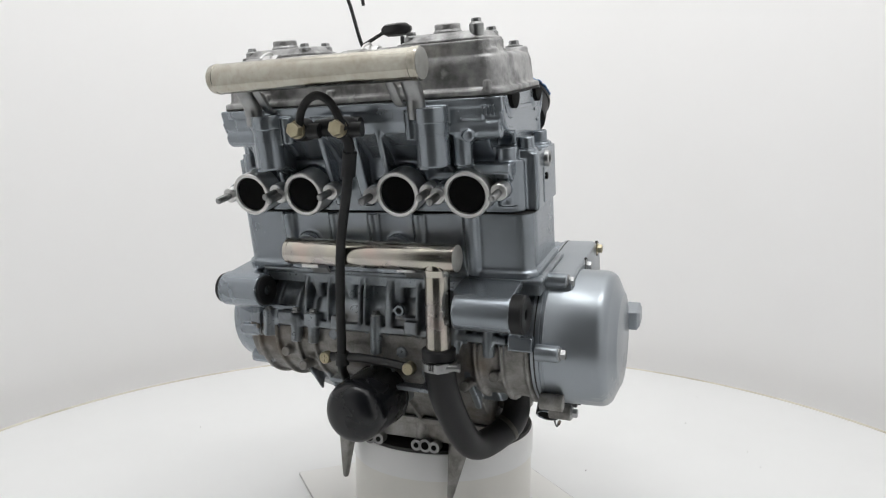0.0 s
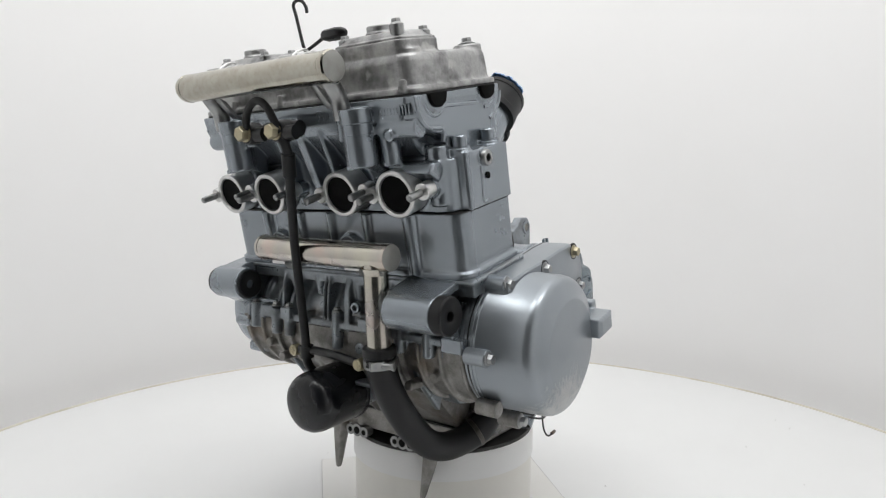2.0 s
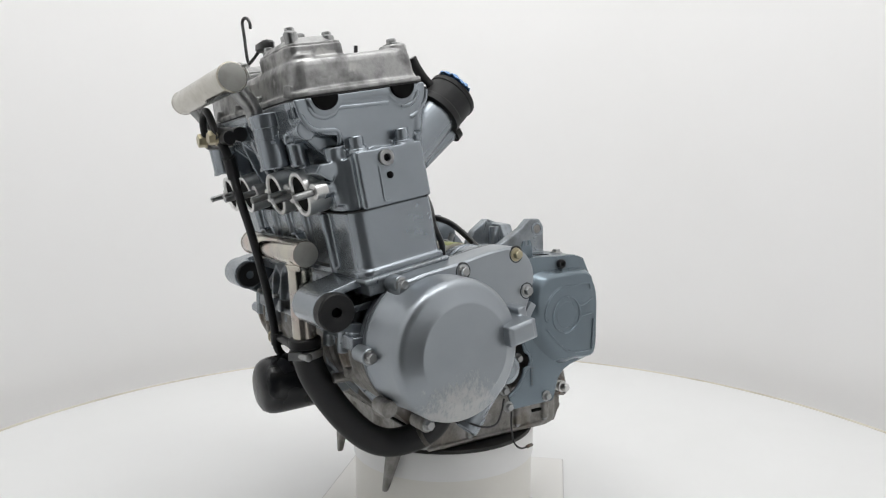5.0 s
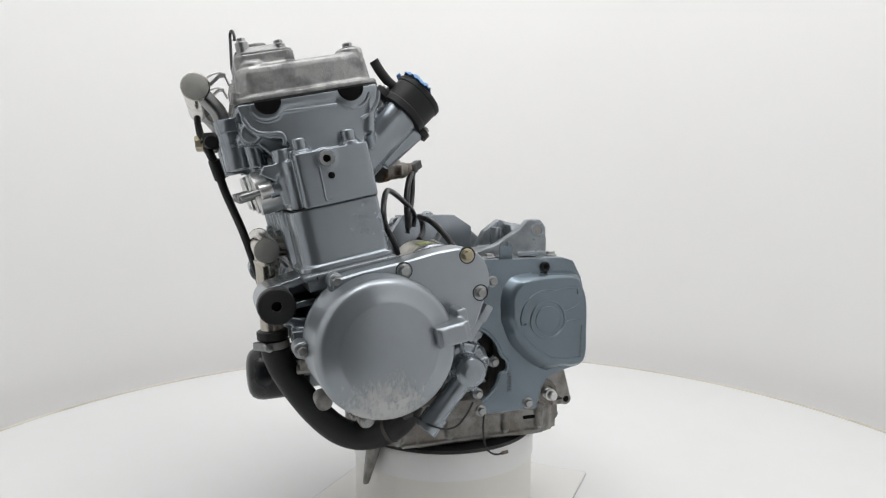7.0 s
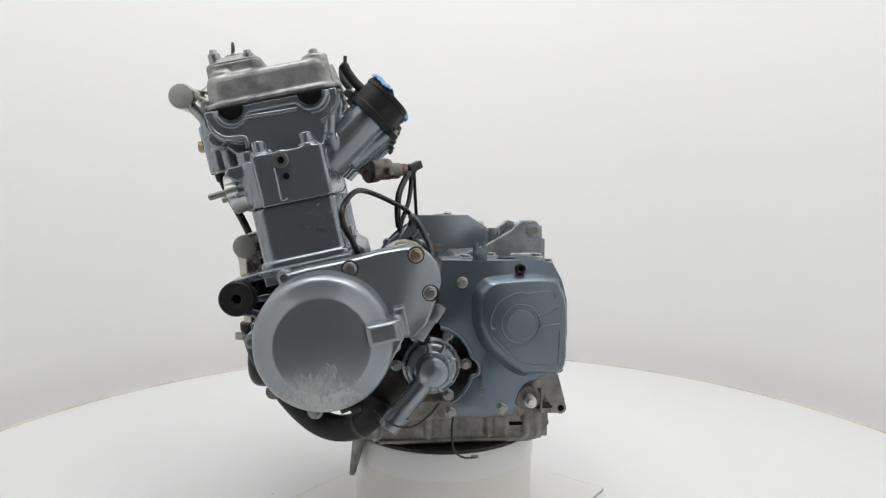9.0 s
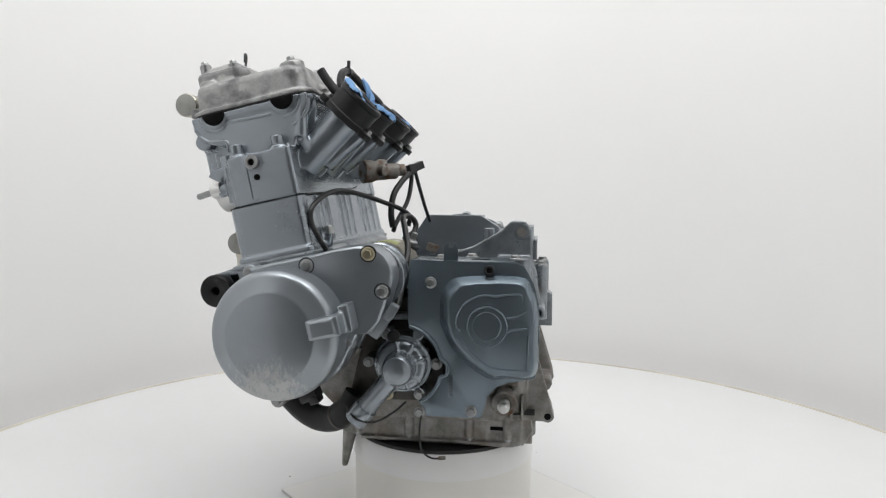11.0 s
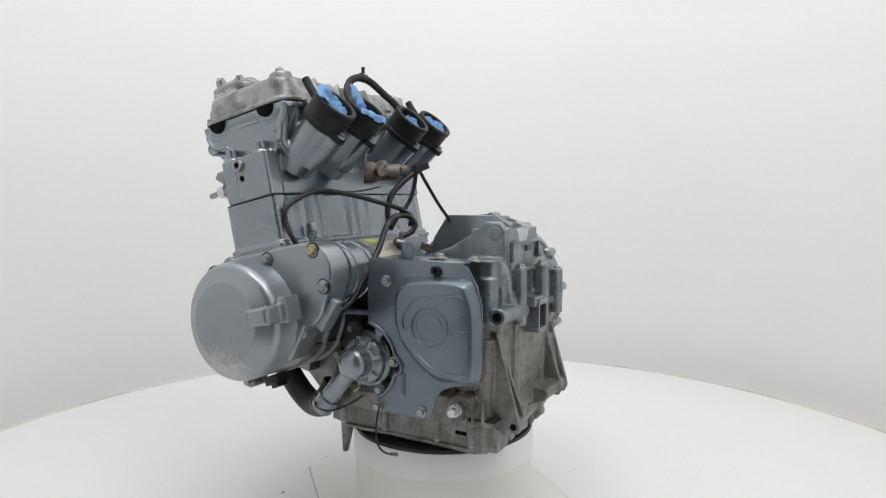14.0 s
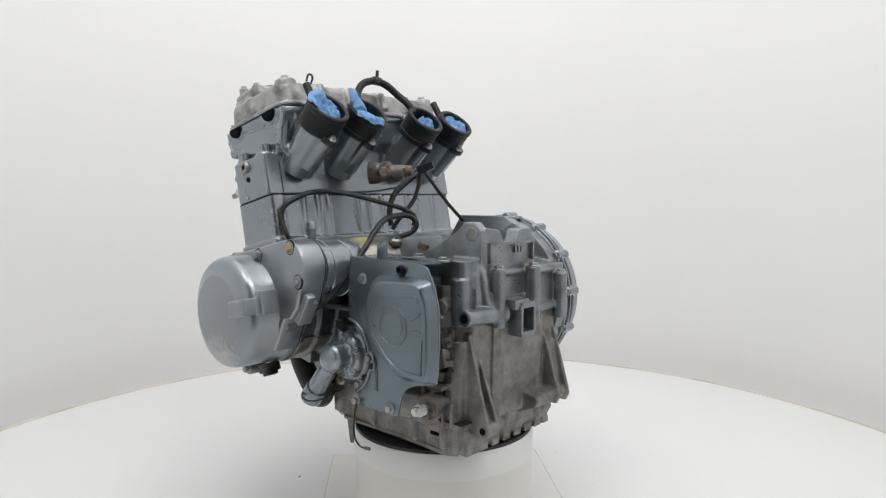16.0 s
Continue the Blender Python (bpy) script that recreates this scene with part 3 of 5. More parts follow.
    # two pointed stands under the front
    for y, tip in ((-0.073, (-0.132, -0.064)), (0.091, (-0.125, 0.092))):
        bm = B()
        rings = []
        for z, w, d in ((0.150, 0.015, 0.011), (0.128, 0.013, 0.009), (0.10, 0.0085, 0.0065), (0.076, 0.0046, 0.0042), (0.072, 0.0036, 0.0034)):
            k = (0.150 - z) / 0.078
            cx, cy = -0.117 + (tip[0] + 0.117) * k, y + (tip[1] - y) * k
            rings.append([(cx + a, cy + b, z) for a, b in ((-d, -w * 0.55), (-d * 0.2, -w), (d, -w * 0.55), (d, w * 0.55), (-d * 0.2, w), (-d, w * 0.55))])
        loops(bm, rings)
        part("pointed_stand", bm, DIRTY, ENGINE, "tapered dirty aluminium stand", bevel=0.001)
    # triple-hole lugs under the front edge of the sump
    for y in (0.052, -0.028):
        bm = B()
        for k in (-1, 0, 1):
            lathe(bm, [(0.0085 - abs(k) * 0.0012, 0), (0.0085 - abs(k) * 0.0012, 0.012)], (-0.118, y + k * 0.0125, 0.134 + abs(k) * -0.0008), (-1, 0, 0), 20)
        box(bm, (-0.124, y, 0.133), (0.0115, 0.026, 0.009))
        lug = part("oil_port_lug", bm, ALU, ENGINE, "bare aluminium lug with three holes")
        # three black discs painted on for the shaded holes
        for k in (-1, 0, 1):
            bm = B()
            cyl(bm, (-0.128, y + k * 0.0125, 0.134 - abs(k) * 0.0008), (-0.1304, y + k * 0.0125, 0.134 - abs(k) * 0.0008), 0.0052 - abs(k) * 0.0016, n=14)
            part("hole", bm, SOOT_SHADE, lug)
    # bolts on the rear columns and the frame lug holes
    bolts([((x, y, z), (0, 0, 1)) for x, y, z in ((0.115, -0.094, 0.352), (0.140, -0.051, 0.362), (0.142, 0.022, 0.361), (0.139, 0.094, 0.346))], CASE, r=0.0062, h=0.005, flange=0.008)
    bolts([((-0.226, y, z), (0, 0, 1)) for y, z in ((-0.145, 0.315), (-0.105, 0.3155), (-0.010, 0.319), (0.074, 0.3155), (0.098, 0.3155), (0.138, 0.315))], CASE, r=0.0046, h=0.0045, flange=0.0058)
    bm = B()
    lathe(bm, [(0.0036, 0.0), (0.0036, 0.0022), (0.0058, 0.0022), (0.0066, 0.001), (0.0066, -0.001)], (-0.226, -0.040, 0.326), (-1, 0, 0), 22)
    part("ring_boss", bm, PAINT, CASE)
    # black floor paints the shade inside the ring boss
    bm = B()
    lathe(bm, [(0.0037, -0.001), (0.0037, 0.0006)], (-0.226, -0.040, 0.326), (-1, 0, 0), 16)
    part("boss_hole", bm, SOOT_SHADE, CASE)
    for x, y, z, r in ((0.1135, -0.0722, 0.4065, 0.0065), (0.1145, 0.0275, 0.4, 0.006)):
        bm = B()
        lathe(bm, [(r + 0.0035, -0.003), (r + 0.0035, 0.0008), (r, 0.0012), (r, -0.003)], (x, y, z), SIDE, 24)
        part("lug_ring", bm, PAINT, CASE)
        bm = B()
        cyl(bm, (x, y + 0.004, z), (x, y - 0.0004, z), r, n=20)
        part("lug_hole", bm, DIRTY, CASE)
    # black disc paints the shade of the pipe's open end
    bm = B()
    cyl(bm, (0.135, -0.108, 0.307), (0.135, -0.1128, 0.307), 0.0058, n=18)
    part("pipe_bore", bm, SOOT_SHADE, CASE)
    bm = B()
    box(bm, (0.1315, -0.010, 0.3935), (0.006, 0.092, 0.0035))
    box(bm, (0.1315, -0.058, 0.382), (0.005, 0.003, 0.026))
    box(bm, (0.1315, 0.033, 0.382), (0.005, 0.003, 0.026))
    part("panel_rim", bm, WORN, CASE, bevel=0.0008)
    for k in range(3):
        bm = B()
        box(bm, (0.1305, -0.004 + k * 0.007, 0.384), (0.0025, 0.0042, 0.008))
        part("cast_mark", bm, WORN, CASE, bevel=0.0004)
    # rectangular loop bracket on the rear
    bm = B()
    y0, y1, z0, z1 = -0.0215, 0.0060, 0.2765, 0.314
    for cc, s in (((0.143, (y0 + y1) / 2, z1), (0.026, y1 - y0, 0.008)), ((0.143, (y0 + y1) / 2, z0), (0.026, y1 - y0, 0.007)), ((0.143, y0, (z0 + z1) / 2), (0.026, 0.005, z1 - z0)), ((0.143, y1, (z0 + z1) / 2), (0.026, 0.005, z1 - z0))):
        box(bm, cc, s)
    box(bm, (0.137, -0.018, 0.3155), (0.032, 0.030, 0.0125))
    part("loop_bracket", bm, WORN, CASE, bevel=0.0014)
    # high rear shelf plate
    bm = B()
    prism(bm, [(-0.062, 0.388), (-0.038, 0.4235), (0.046, 0.4235), (0.075, 0.405), (0.075, 0.360), (-0.068, 0.360)], 0.081, 0.101)
    prism(bm, [(-0.04, 0.418), (0.05, 0.418), (0.05, 0.423), (-0.04, 0.423)], 0.09, 0.125)
    part("rear_shelf", bm, PAINT, ENGINE, bevel=0.0015)
    bm = B()
    cyl(bm, (0.068, -0.03, 0.375), (0.068, -0.03, 0.409), 0.008, n=20)
    part("dowel_post", bm, PAINT, CASE, bevel=0.0008)
    # clutch cover on the far side with its rim bolts
    bm = B()
    lathe(bm, [(0.119, 0.0), (0.119, 0.012), (0.115, 0.016), (0.112, 0.034), (0.095, 0.052), (0.05, 0.058), (0.0, 0.058)], (0.012, 0.132, 0.302), (0, 1, 0), 64)
    for i, a in enumerate(range(-75, 200, 27)):
        px, pz = 0.012 + 0.119 * math.cos(radians(a)), 0.302 + 0.119 * math.sin(radians(a))
        cyl(bm, (px, 0.122, pz), (px, 0.148, pz), 0.0075, n=18)
    cov = part("clutch_cover", bm, PAINT, ENGINE, "round silver-grey clutch cover", cast=0.0022, blur=2)
    bolts([((0.012 + 0.119 * math.cos(radians(a)), 0.122, 0.302 + 0.119 * math.sin(radians(a))), (0, -1, 0)) for a in (-48, -21, 6, 33, 60)], cov, r=0.005, h=0.005, flange=0.0062)
    for y, r, deep in ((0.1215, 0.1205, 0.0035), (0.1285, 0.1225, 0.0030), (0.1370, 0.1215, 0.0035)):
        bm = B()
        lathe(bm, [(r - 0.008, 0.0), (r - 0.0006, 0.0), (r, 0.0006), (r, deep - 0.0006), (r - 0.0006, deep), (r - 0.008, deep)], (0.012, y, 0.302), (0, 1, 0), 72)
        part("flange_ring", bm, PAINT, cov)
    # round cover on the far end of the crank
    bm = B()
    lathe(bm, [(0.064, 0.0), (0.064, 0.020), (0.061, 0.034), (0.052, 0.040), (0.0, 0.041)], (CRANK[0], 0.168, CRANK[1]), (0, 1, 0), 56)
    for a in (150, 190, 228, 262, 300):
        px, pz = CRANK[0] + 0.069 * math.cos(radians(a)), CRANK[1] + 0.069 * math.sin(radians(a))
        cyl(bm, (px, 0.152, pz), (px, 0.182, pz), 0.0075, n=18)
    cov = part("crank_end_cover", bm, PAINT, ENGINE, cast=0.002, blur=2)
    bolts([((CRANK[0] + 0.069 * math.cos(radians(a)), 0.152, CRANK[1] + 0.069 * math.sin(radians(a))), (0, -1, 0)) for a in (190, 228, 262)], cov, r=0.0045, h=0.004, flange=0.006)


crankcase_parts()


def mounts():
    # arm beside the generator
    bm = B()
    cyl(bm, (-0.254, -0.120, 0.337), (-0.254, -0.181, 0.337), 0.0205, n=36)
    prism(bm, [(-0.262, 0.3555), (-0.247, 0.3605), (-0.205, 0.3745), (-0.188, 0.372), (-0.19, 0.362), (-0.21, 0.362), (-0.247, 0.352)], -0.181, -0.115)
    prism(bm, [(-0.262, 0.320), (-0.25, 0.316), (-0.215, 0.309), (-0.19, 0.305), (-0.19, 0.312), (-0.222, 0.321), (-0.25, 0.324)], -0.181, -0.115)
    prism(bm, [(-0.236, 0.338), (-0.20, 0.345), (-0.20, 0.337), (-0.236, 0.33)], -0.178, -0.12)
    prism(bm, [(-0.254, 0.355), (-0.19, 0.372), (-0.19, 0.306), (-0.254, 0.32)], -0.135, -0.118)
    box(bm, (-0.222, -0.182, 0.3025), (0.032, 0.026, 0.015))
    part("engine_mount", bm, PAINT, ENGINE, cast=0.0014, blur=6)
    mount = ENGINE.children[-1]
    bm = B()
    lathe(bm, [(0.0055, 0.005), (0.0055, 0.0128), (0.0075, 0.0138), (0.0185, 0.0138), (0.0200, 0.0122), (0.0200, -0.01)], (-0.254, -0.180, 0.337), SIDE, 36)
    part("rubber_bush", bm, RUBBER, mount, "black rubber mounting bush")
    # black disc paints the shade down the bush
    bm = B()
    cyl(bm, (-0.254, -0.184, 0.337), (-0.254, -0.1865, 0.337), 0.0056, n=18)
    part("bush_bore", bm, SOOT_SHADE, mount)
    # arm on the far side
    bm = B()
    cyl(bm, (-0.245, 0.127, 0.342), (-0.245, 0.182, 0.342), 0.0205, n=36)
    prism(bm, [(-0.255, 0.360), (-0.238, 0.366), (-0.20, 0.376), (-0.19, 0.374), (-0.19, 0.30), (-0.215, 0.306), (-0.25, 0.3235)], 0.142, 0.176)
    prism(bm, [(-0.225, 0.3685), (-0.20, 0.376), (-0.20, 0.368), (-0.225, 0.361)], 0.10, 0.15)
    prism(bm, [(-0.225, 0.316), (-0.20, 0.308), (-0.20, 0.316), (-0.225, 0.323)], 0.10, 0.15)
    mount = part("engine_mount", bm, PAINT, ENGINE, cast=0.0014, blur=6)
    for y0, y1 in ((0.135, 0.1235), (0.176, 0.1885)):
        bm = B()
        lathe(bm, [(0.0055, 0.001), (0.0055, abs(y1 - y0) - 0.001), (0.0075, abs(y1 - y0)), (0.0165, abs(y1 - y0)), (0.0180, abs(y1 - y0) - 0.0016), (0.0180, 0.0)], (-0.245, y0, 0.342), (0, y1 - y0, 0), 36)
        part("rubber_bush", bm, RUBBER, mount, "black rubber mounting bush")


mounts()


def bank(grow, half):
    """Section of the cylinder bank: round corners at the front, tight ones at the back."""
    rear, front = 0.0505 + grow, -0.045 - grow
    return [(rear, -half + 0.004), (rear, half - 0.004), (rear - 0.004, half)] + arc(front + 0.018, half - 0.018, 0.018, 90, 180, 6) + arc(front + 0.018, -half + 0.018, 0.018, 180, 270, 6) + [(rear - 0.004, -half)]


def cylinder_block():
    bm = B()
    prism(bm, bank(0.0, 0.181), 0.0, 0.0665, "z", MC)
    prism(bm, bank(0.003, 0.184), -0.003, 0.005, "z", MC)
    # upright ribs at the back and at the front
    for y in (-0.13, -0.105, -0.086, -0.03, -0.008, 0.02, 0.075, 0.10, 0.135):
        cyl(bm, c(0.047, y, 0.002), c(0.049, y, 0.066), 0.0052, n=14)
    cyl(bm, c(0.04, -0.165, 0.0), c(0.04, -0.165, 0.067), 0.012, n=20)
    cyl(bm, c(0.04, 0.165, 0.0), c(0.04, 0.165, 0.067), 0.012, n=20)
    for y in (0.11, -0.115):
        cyl(bm, c(-0.043, y, 0.0), c(-0.045, y, 0.066), 0.0085, n=18)
    for y in (0.05, 0.0, -0.055):
        cyl(bm, c(-0.042, y, 0.0), c(-0.045, y, 0.066), 0.0065, n=16)
    for y in (0.085, -0.03):
        cyl(bm, c(-0.03, y, 0.028), c(-0.055, y, 0.026), 0.0165, n=26)
    cyl(bm, c(0.052, -0.126, 0.0), c(0.058, -0.126, 0.016), 0.0065, n=16)
    block = part("cylinder_block", bm, PAINT, ENGINE, "silver-grey painted cylinder block", cast=0.0014, blur=6, own=MC)
    for y in (0.085, -0.03):
        bm = B()
        lathe(bm, [(0.0125, 0), (0.0125, 0.0012), (0.0105, 0.0018), (0.0085, 0.0), (0.0, -0.0006)], c(-0.0552, y, 0.0258), c(-1, y, 0) - c(0, y, 0), 24)
        part("core_plug", bm, GASKET, block, "dark core plug")
    bm = B()
    lathe(bm, [(0.0062, -0.004), (0.0062, 0.004), (0.005, 0.0065), (0.0, 0.0075)], c(0.058, -0.126, 0.018), UP, 14)
    part("drain_screw", bm, STEEL, block)
    # joint between block and head
    bm = B()
    prism(bm, bank(0.0002, 0.1812), 0.0661, 0.0668, "z", MC)
    part("head_gasket", bm, GASKET, block)
    return block


BLOCK = cylinder_block()


def cylinder_head():
    bm = B()
    prism(bm, rounded(0.046, 0.172, 0.014, 5, 0.003, 0.0), 0.067, 0.12, "z", MC)
    prism(bm, [(-0.042, 0.10), (-0.043, 0.124), (-0.056, 0.141), (-0.069, 0.155), (-0.0735, 0.166), (-0.0735, 0.185), (0.082, 0.185), (0.082, 0.166), (0.072, 0.146), (0.056, 0.132), (0.049, 0.10)], -0.144, 0.144, "y", MC)
    prism(bm, [(-0.027, 0.115), (-0.028, 0.138), (-0.034, 0.1445), (-0.046, 0.147), (-0.060, 0.153), (-0.070, 0.166), (-0.0725, 0.1852), (0.079, 0.1852), (0.078, 0.170), (0.067, 0.158), (0.060, 0.146), (0.054, 0.134), (0.050, 0.115)], -0.163, 0.163, "y", MC)
    prism(bm, rounded(0.079, 0.165, 0.022, 5, 0.0045, 0.0), 0.177, 0.1855, "z", MC)
    # corner columns for the big head bolts
    for s in (-1, 1):
        prism(bm, rounded(0.0405, 0.013, 0.0045, 4, 0.0105, s * 0.171), 0.067, 0.125, "z", MC)
        cyl(bm, c(-0.0195, s * 0.170, 0.12), c(-0.0195, s * 0.170, 0.129), 0.0115, n=24)
        cyl(bm, c(0.034, s * 0.172, 0.12), c(0.034, s * 0.172, 0.129), 0.0115, n=24)
        # round arches at the half-moon plugs
        for u in (-0.041, 0.0485):
            prism(bm, arc(u, 0.1835, 0.0175, 180, 360, 18), min(s * 0.15, s * 0.1650), max(s * 0.15, s * 0.1650), "y", MC)
        cyl(bm, c(-0.0375, s * 0.155, 0.075), c(-0.0375, s * 0.155, 0.134), 0.0115, n=22)
        cyl(bm, c(0.072, s * 0.155, 0.183), c(0.060, s * 0.158, 0.135), 0.0075, n=16)
        cyl(bm, c(0.060, s * 0.158, 0.135), c(0.062, s * 0.150, 0.12), 0.0065, n=16)
    # column with the plug
    cyl(bm, (-0.201, -0.17, 0.493), (-0.201, -0.1975, 0.493), 0.0115, n=28)
    # exhaust trunks
    for y in PORTS:
        p = Vector((-0.262, y, 0.457))
        cyl(bm, p - FRONT * 0.055, p - FRONT * 0.006, 0.031, 0.0225, n=32)
        for s in (-1, 1):
            cyl(bm, p - FRONT * 0.03 + Vector((0, s * 0.032, 0)), p - FRONT * 0.004 + Vector((0, s * 0.032, 0)), 0.0085, n=18)
    # intake trunks
    for y in INTAKES:
        q = Vector((-0.1025, y, 0.550))
        cyl(bm, q - IN_DIR * 0.078, q - IN_DIR * 0.002, 0.0262, 0.0245, n=32)
        cyl(bm, q - IN_DIR * 0.06 + Vector((0.016, 0, -0.0135)), q - IN_DIR * 0.002 + Vector((0.0225, 0, -0.018)), 0.012, 0.009, n=20)
    # webs between the stacks on the front
    for y, w in ((0.105, 0.006), (0.04, 0.006), (0.003, 0.012), (-0.03, 0.006)):
        prism(bm, [(-0.072, 0.18), (-0.070, 0.15), (-0.056, 0.10), (-0.048, 0.075), (-0.03, 0.075), (-0.03, 0.18)], y - w / 2, y + w / 2, "y", MC)
    prism(bm, [(-0.084, 0.174), (-0.084, 0.158), (-0.06, 0.152), (-0.05, 0.174)], -0.004, 0.046, "y", MC)
    prism(bm, [(-0.06, 0.12), (-0.066, 0.112), (-0.05, 0.10), (-0.04, 0.12)], -0.165, -0.11, "y", MC)
    for y, k in ((0.097, -1), (-0.094, 1)):
        lathe(bm, [(0.0155, 0.0), (0.0164, 0.001), (0.0164, 0.052), (0.0158, 0.057)], c(-0.0795, y, 0.122), UP, 36)
        prism(bm, [(-0.08, 0.174), (-0.079, 0.126), (-0.05, 0.110), (-0.05, 0.174)], y - 0.011, y + 0.011, "y", MC)
        cyl(bm, c(-0.0765, y + k * 0.0225, 0.148), c(-0.0765, y + k * 0.0225, 0.176), 0.0068, n=18)
        cyl(bm, c(-0.062, y - k * 0.024, 0.120), c(-0.064, y - k * 0.024, 0.168), 0.010, n=18)
    # cast ducts and the boss beside the outer stack
    cyl(bm, c(-0.0655, -0.112, 0.1555), c(-0.0640, -0.160, 0.1555), 0.0105, n=20)
    cyl(bm, c(-0.055, -0.130, 0.151), c(-0.0790, -0.130, 0.150), 0.0060, n=18)
    cyl(bm, c(-0.0655, 0.116, 0.1555), c(-0.0640, 0.158, 0.1555), 0.0105, n=20)
    head = part("cylinder_head", bm, PAINT, ENGINE, "silver-grey painted cylinder head with four ports", cast=0.0013, blur=6, own=MC)
    # rows of small fins under the cover's front edge
    for y0, n in ((-0.156, 11), (-0.050, 5)):
        for i in range(n):
            bm = B()
            prism(bm, [(-0.0715, 0.1790), (-0.07395, 0.1775), (-0.07395, 0.1700), (-0.0715, 0.1675)], y0 + i * 0.0038 - 0.0006, y0 + i * 0.0038 + 0.0006, "y", MC)
            part("fin", bm, PAINT, head)
    # rings, upper collars and foot tabs of the two air stacks
    for y in (0.097, -0.094):
        bm = B()
        lathe(bm, [(0.0160, 0.0), (0.0176, 0.0008), (0.0176, 0.0140), (0.0170, 0.0150), (0.0110, 0.0152)], c(-0.0795, y, 0.1645), UP, 40)
        part("stack_collar", bm, PAINT, head, bevel=0.0004)
        bm = B()
        lathe(bm, [(0.0160, -0.001), (0.0169, -0.0006), (0.0169, 0.0006), (0.0160, 0.001)], c(-0.0795, y, 0.1535), UP, 40)
        part("stack_ring", bm, PAINT, head)
        bm = B()
        box(bm, (-0.0925, y + 0.004, 0.123), (0.006, 0.009, 0.004), MC)
        part("foot_tab", bm, PAINT, head, bevel=0.0008)
    # raised ridges on the two flanks
    for s in (-1, 1):
        for pts in ([(-0.0690, 0.1715), (-0.0640, 0.1610), (-0.0560, 0.1540), (-0.0440, 0.1515), (-0.0345, 0.1500), (-0.0320, 0.1440), (-0.0335, 0.1370)],
                    [(-0.0590, 0.1760), (-0.0540, 0.1680), (-0.0440, 0.1640), (-0.0330, 0.1665), (-0.0280, 0.1712), (0.0, 0.1704), (0.0304, 0.1694)],
                    [(0.0795, 0.1770), (0.0770, 0.1680), (0.0713, 0.1605), (0.0630, 0.1540), (0.0540, 0.1505)],
                    [(0.0690, 0.1770), (0.0640, 0.1690), (0.0560, 0.1640), (0.0450, 0.1630)]):
            bm = B()
            tube(bm, [c(u, s * 0.1615, v) for u, v in pts], 0.0028, 10)
            part("raised_ridge", bm, PAINT, head)
    # half-moon plugs
    for u in (-0.041, 0.0485):
        for s in (-1, 1):
            bm = B()
            prism(bm, arc(u, 0.1850, 0.0140, 180, 360, 16), min(s * 0.155, s * 0.1685), max(s * 0.155, s * 0.1685), "y", MC)
            part("half_moon_plug", bm, SOOT_SHADE, head, "black rubber half-moon plug", bevel=0.001)
    # head bolts, plug and its oil hole
    for s in (-1, 1):
        for u in (-0.0195, 0.034):
            bm = B()
            lathe(bm, [(0.0098, 0), (0.0098, 0.0016), (0.0078, 0.0022), (0.0078, 0.0115), (0.0070, 0.0125), (0.0, 0.0125)], c(u, s * 0.171, 0.1285), UP, 24)
            part("head_bolt", bm, PAINT, head)
    bm = B()
    lathe(bm, [(0.0042, 0.0015), (0.0042, 0.005), (0.0078, 0.005), (0.0085, 0.004), (0.0085, 0.0), (0.0105, 0.0), (0.0105, -0.003)], (-0.201, -0.1968, 0.493), SIDE, 28)
    plug = part("socket_plug", bm, STEEL, head, "steel socket-head plug")
    # black hexagon paints the shade in the socket
    bm = B()
    lathe(bm, [(0.0043, 0.0), (0.0043, 0.0018)], (-0.201, -0.1968, 0.493), SIDE, 6)
    part("socket", bm, SOOT_SHADE, plug)
    # black dot painted on for the shaded oil hole
    bm = B()
    lathe(bm, [(0.0036, 0.0), (0.0036, 0.0046)], (-0.1955, -0.1938, 0.4755), SIDE, 16)
    part("oil_hole", bm, SOOT_SHADE, head)
    bm = B()
    tube(bm, [(-0.2085, -0.1963, 0.484), (-0.2045, -0.1963, 0.465), (-0.202, -0.1963, 0.4515), (-0.1985, -0.1963, 0.4485), (-0.194, -0.1963, 0.4505)], 0.0017, 8)
    part("raised_line", bm, PAINT, head)
    # exhaust mouths and studs
    for y in PORTS:
        p = Vector((-0.262, y, 0.457))
        bm = B()
        pipe(bm, p + FRONT * 0.008, p - FRONT * 0.02, 0.0244, 0.0192, 40, 0.026)
        for s in (-1, 1):
            q = p + Vector((0, s * 0.0325, -s * 0.002))
            lathe(bm, [(0.0088, -0.008), (0.0088, 0.0045), (0.008, 0.0055), (0.0, 0.0055)], q, FRONT, 22)
            box(bm, p + Vector((0.001, s * 0.026, 0)), (0.008, 0.014, 0.011))
        mouth = part("exhaust_flange", bm, FINE_ALU, head, "bare machined aluminium exhaust port")
        # black plug closes the mouth; its colour stands for soot and depth shade
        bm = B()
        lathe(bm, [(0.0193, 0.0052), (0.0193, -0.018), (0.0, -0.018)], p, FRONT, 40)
        part("port_bore", bm, SOOT_SHADE, mouth, "black port bore, soot and shade in one colour")
        for s in (-1, 1):
            q = p + Vector((0, s * 0.0325, -s * 0.002))
            bm = B()
            lathe(bm, [(0.0036, 0.004)] + [(0.0036 + 0.0005 * (i % 2), 0.006 + 0.0011 * i) for i in range(18)] + [(0.0028, 0.0265)], q, FRONT, 12)
            part("stud", bm, STEEL, mouth, "threaded steel stud", sharp=60)
    return head


HEAD = cylinder_head()


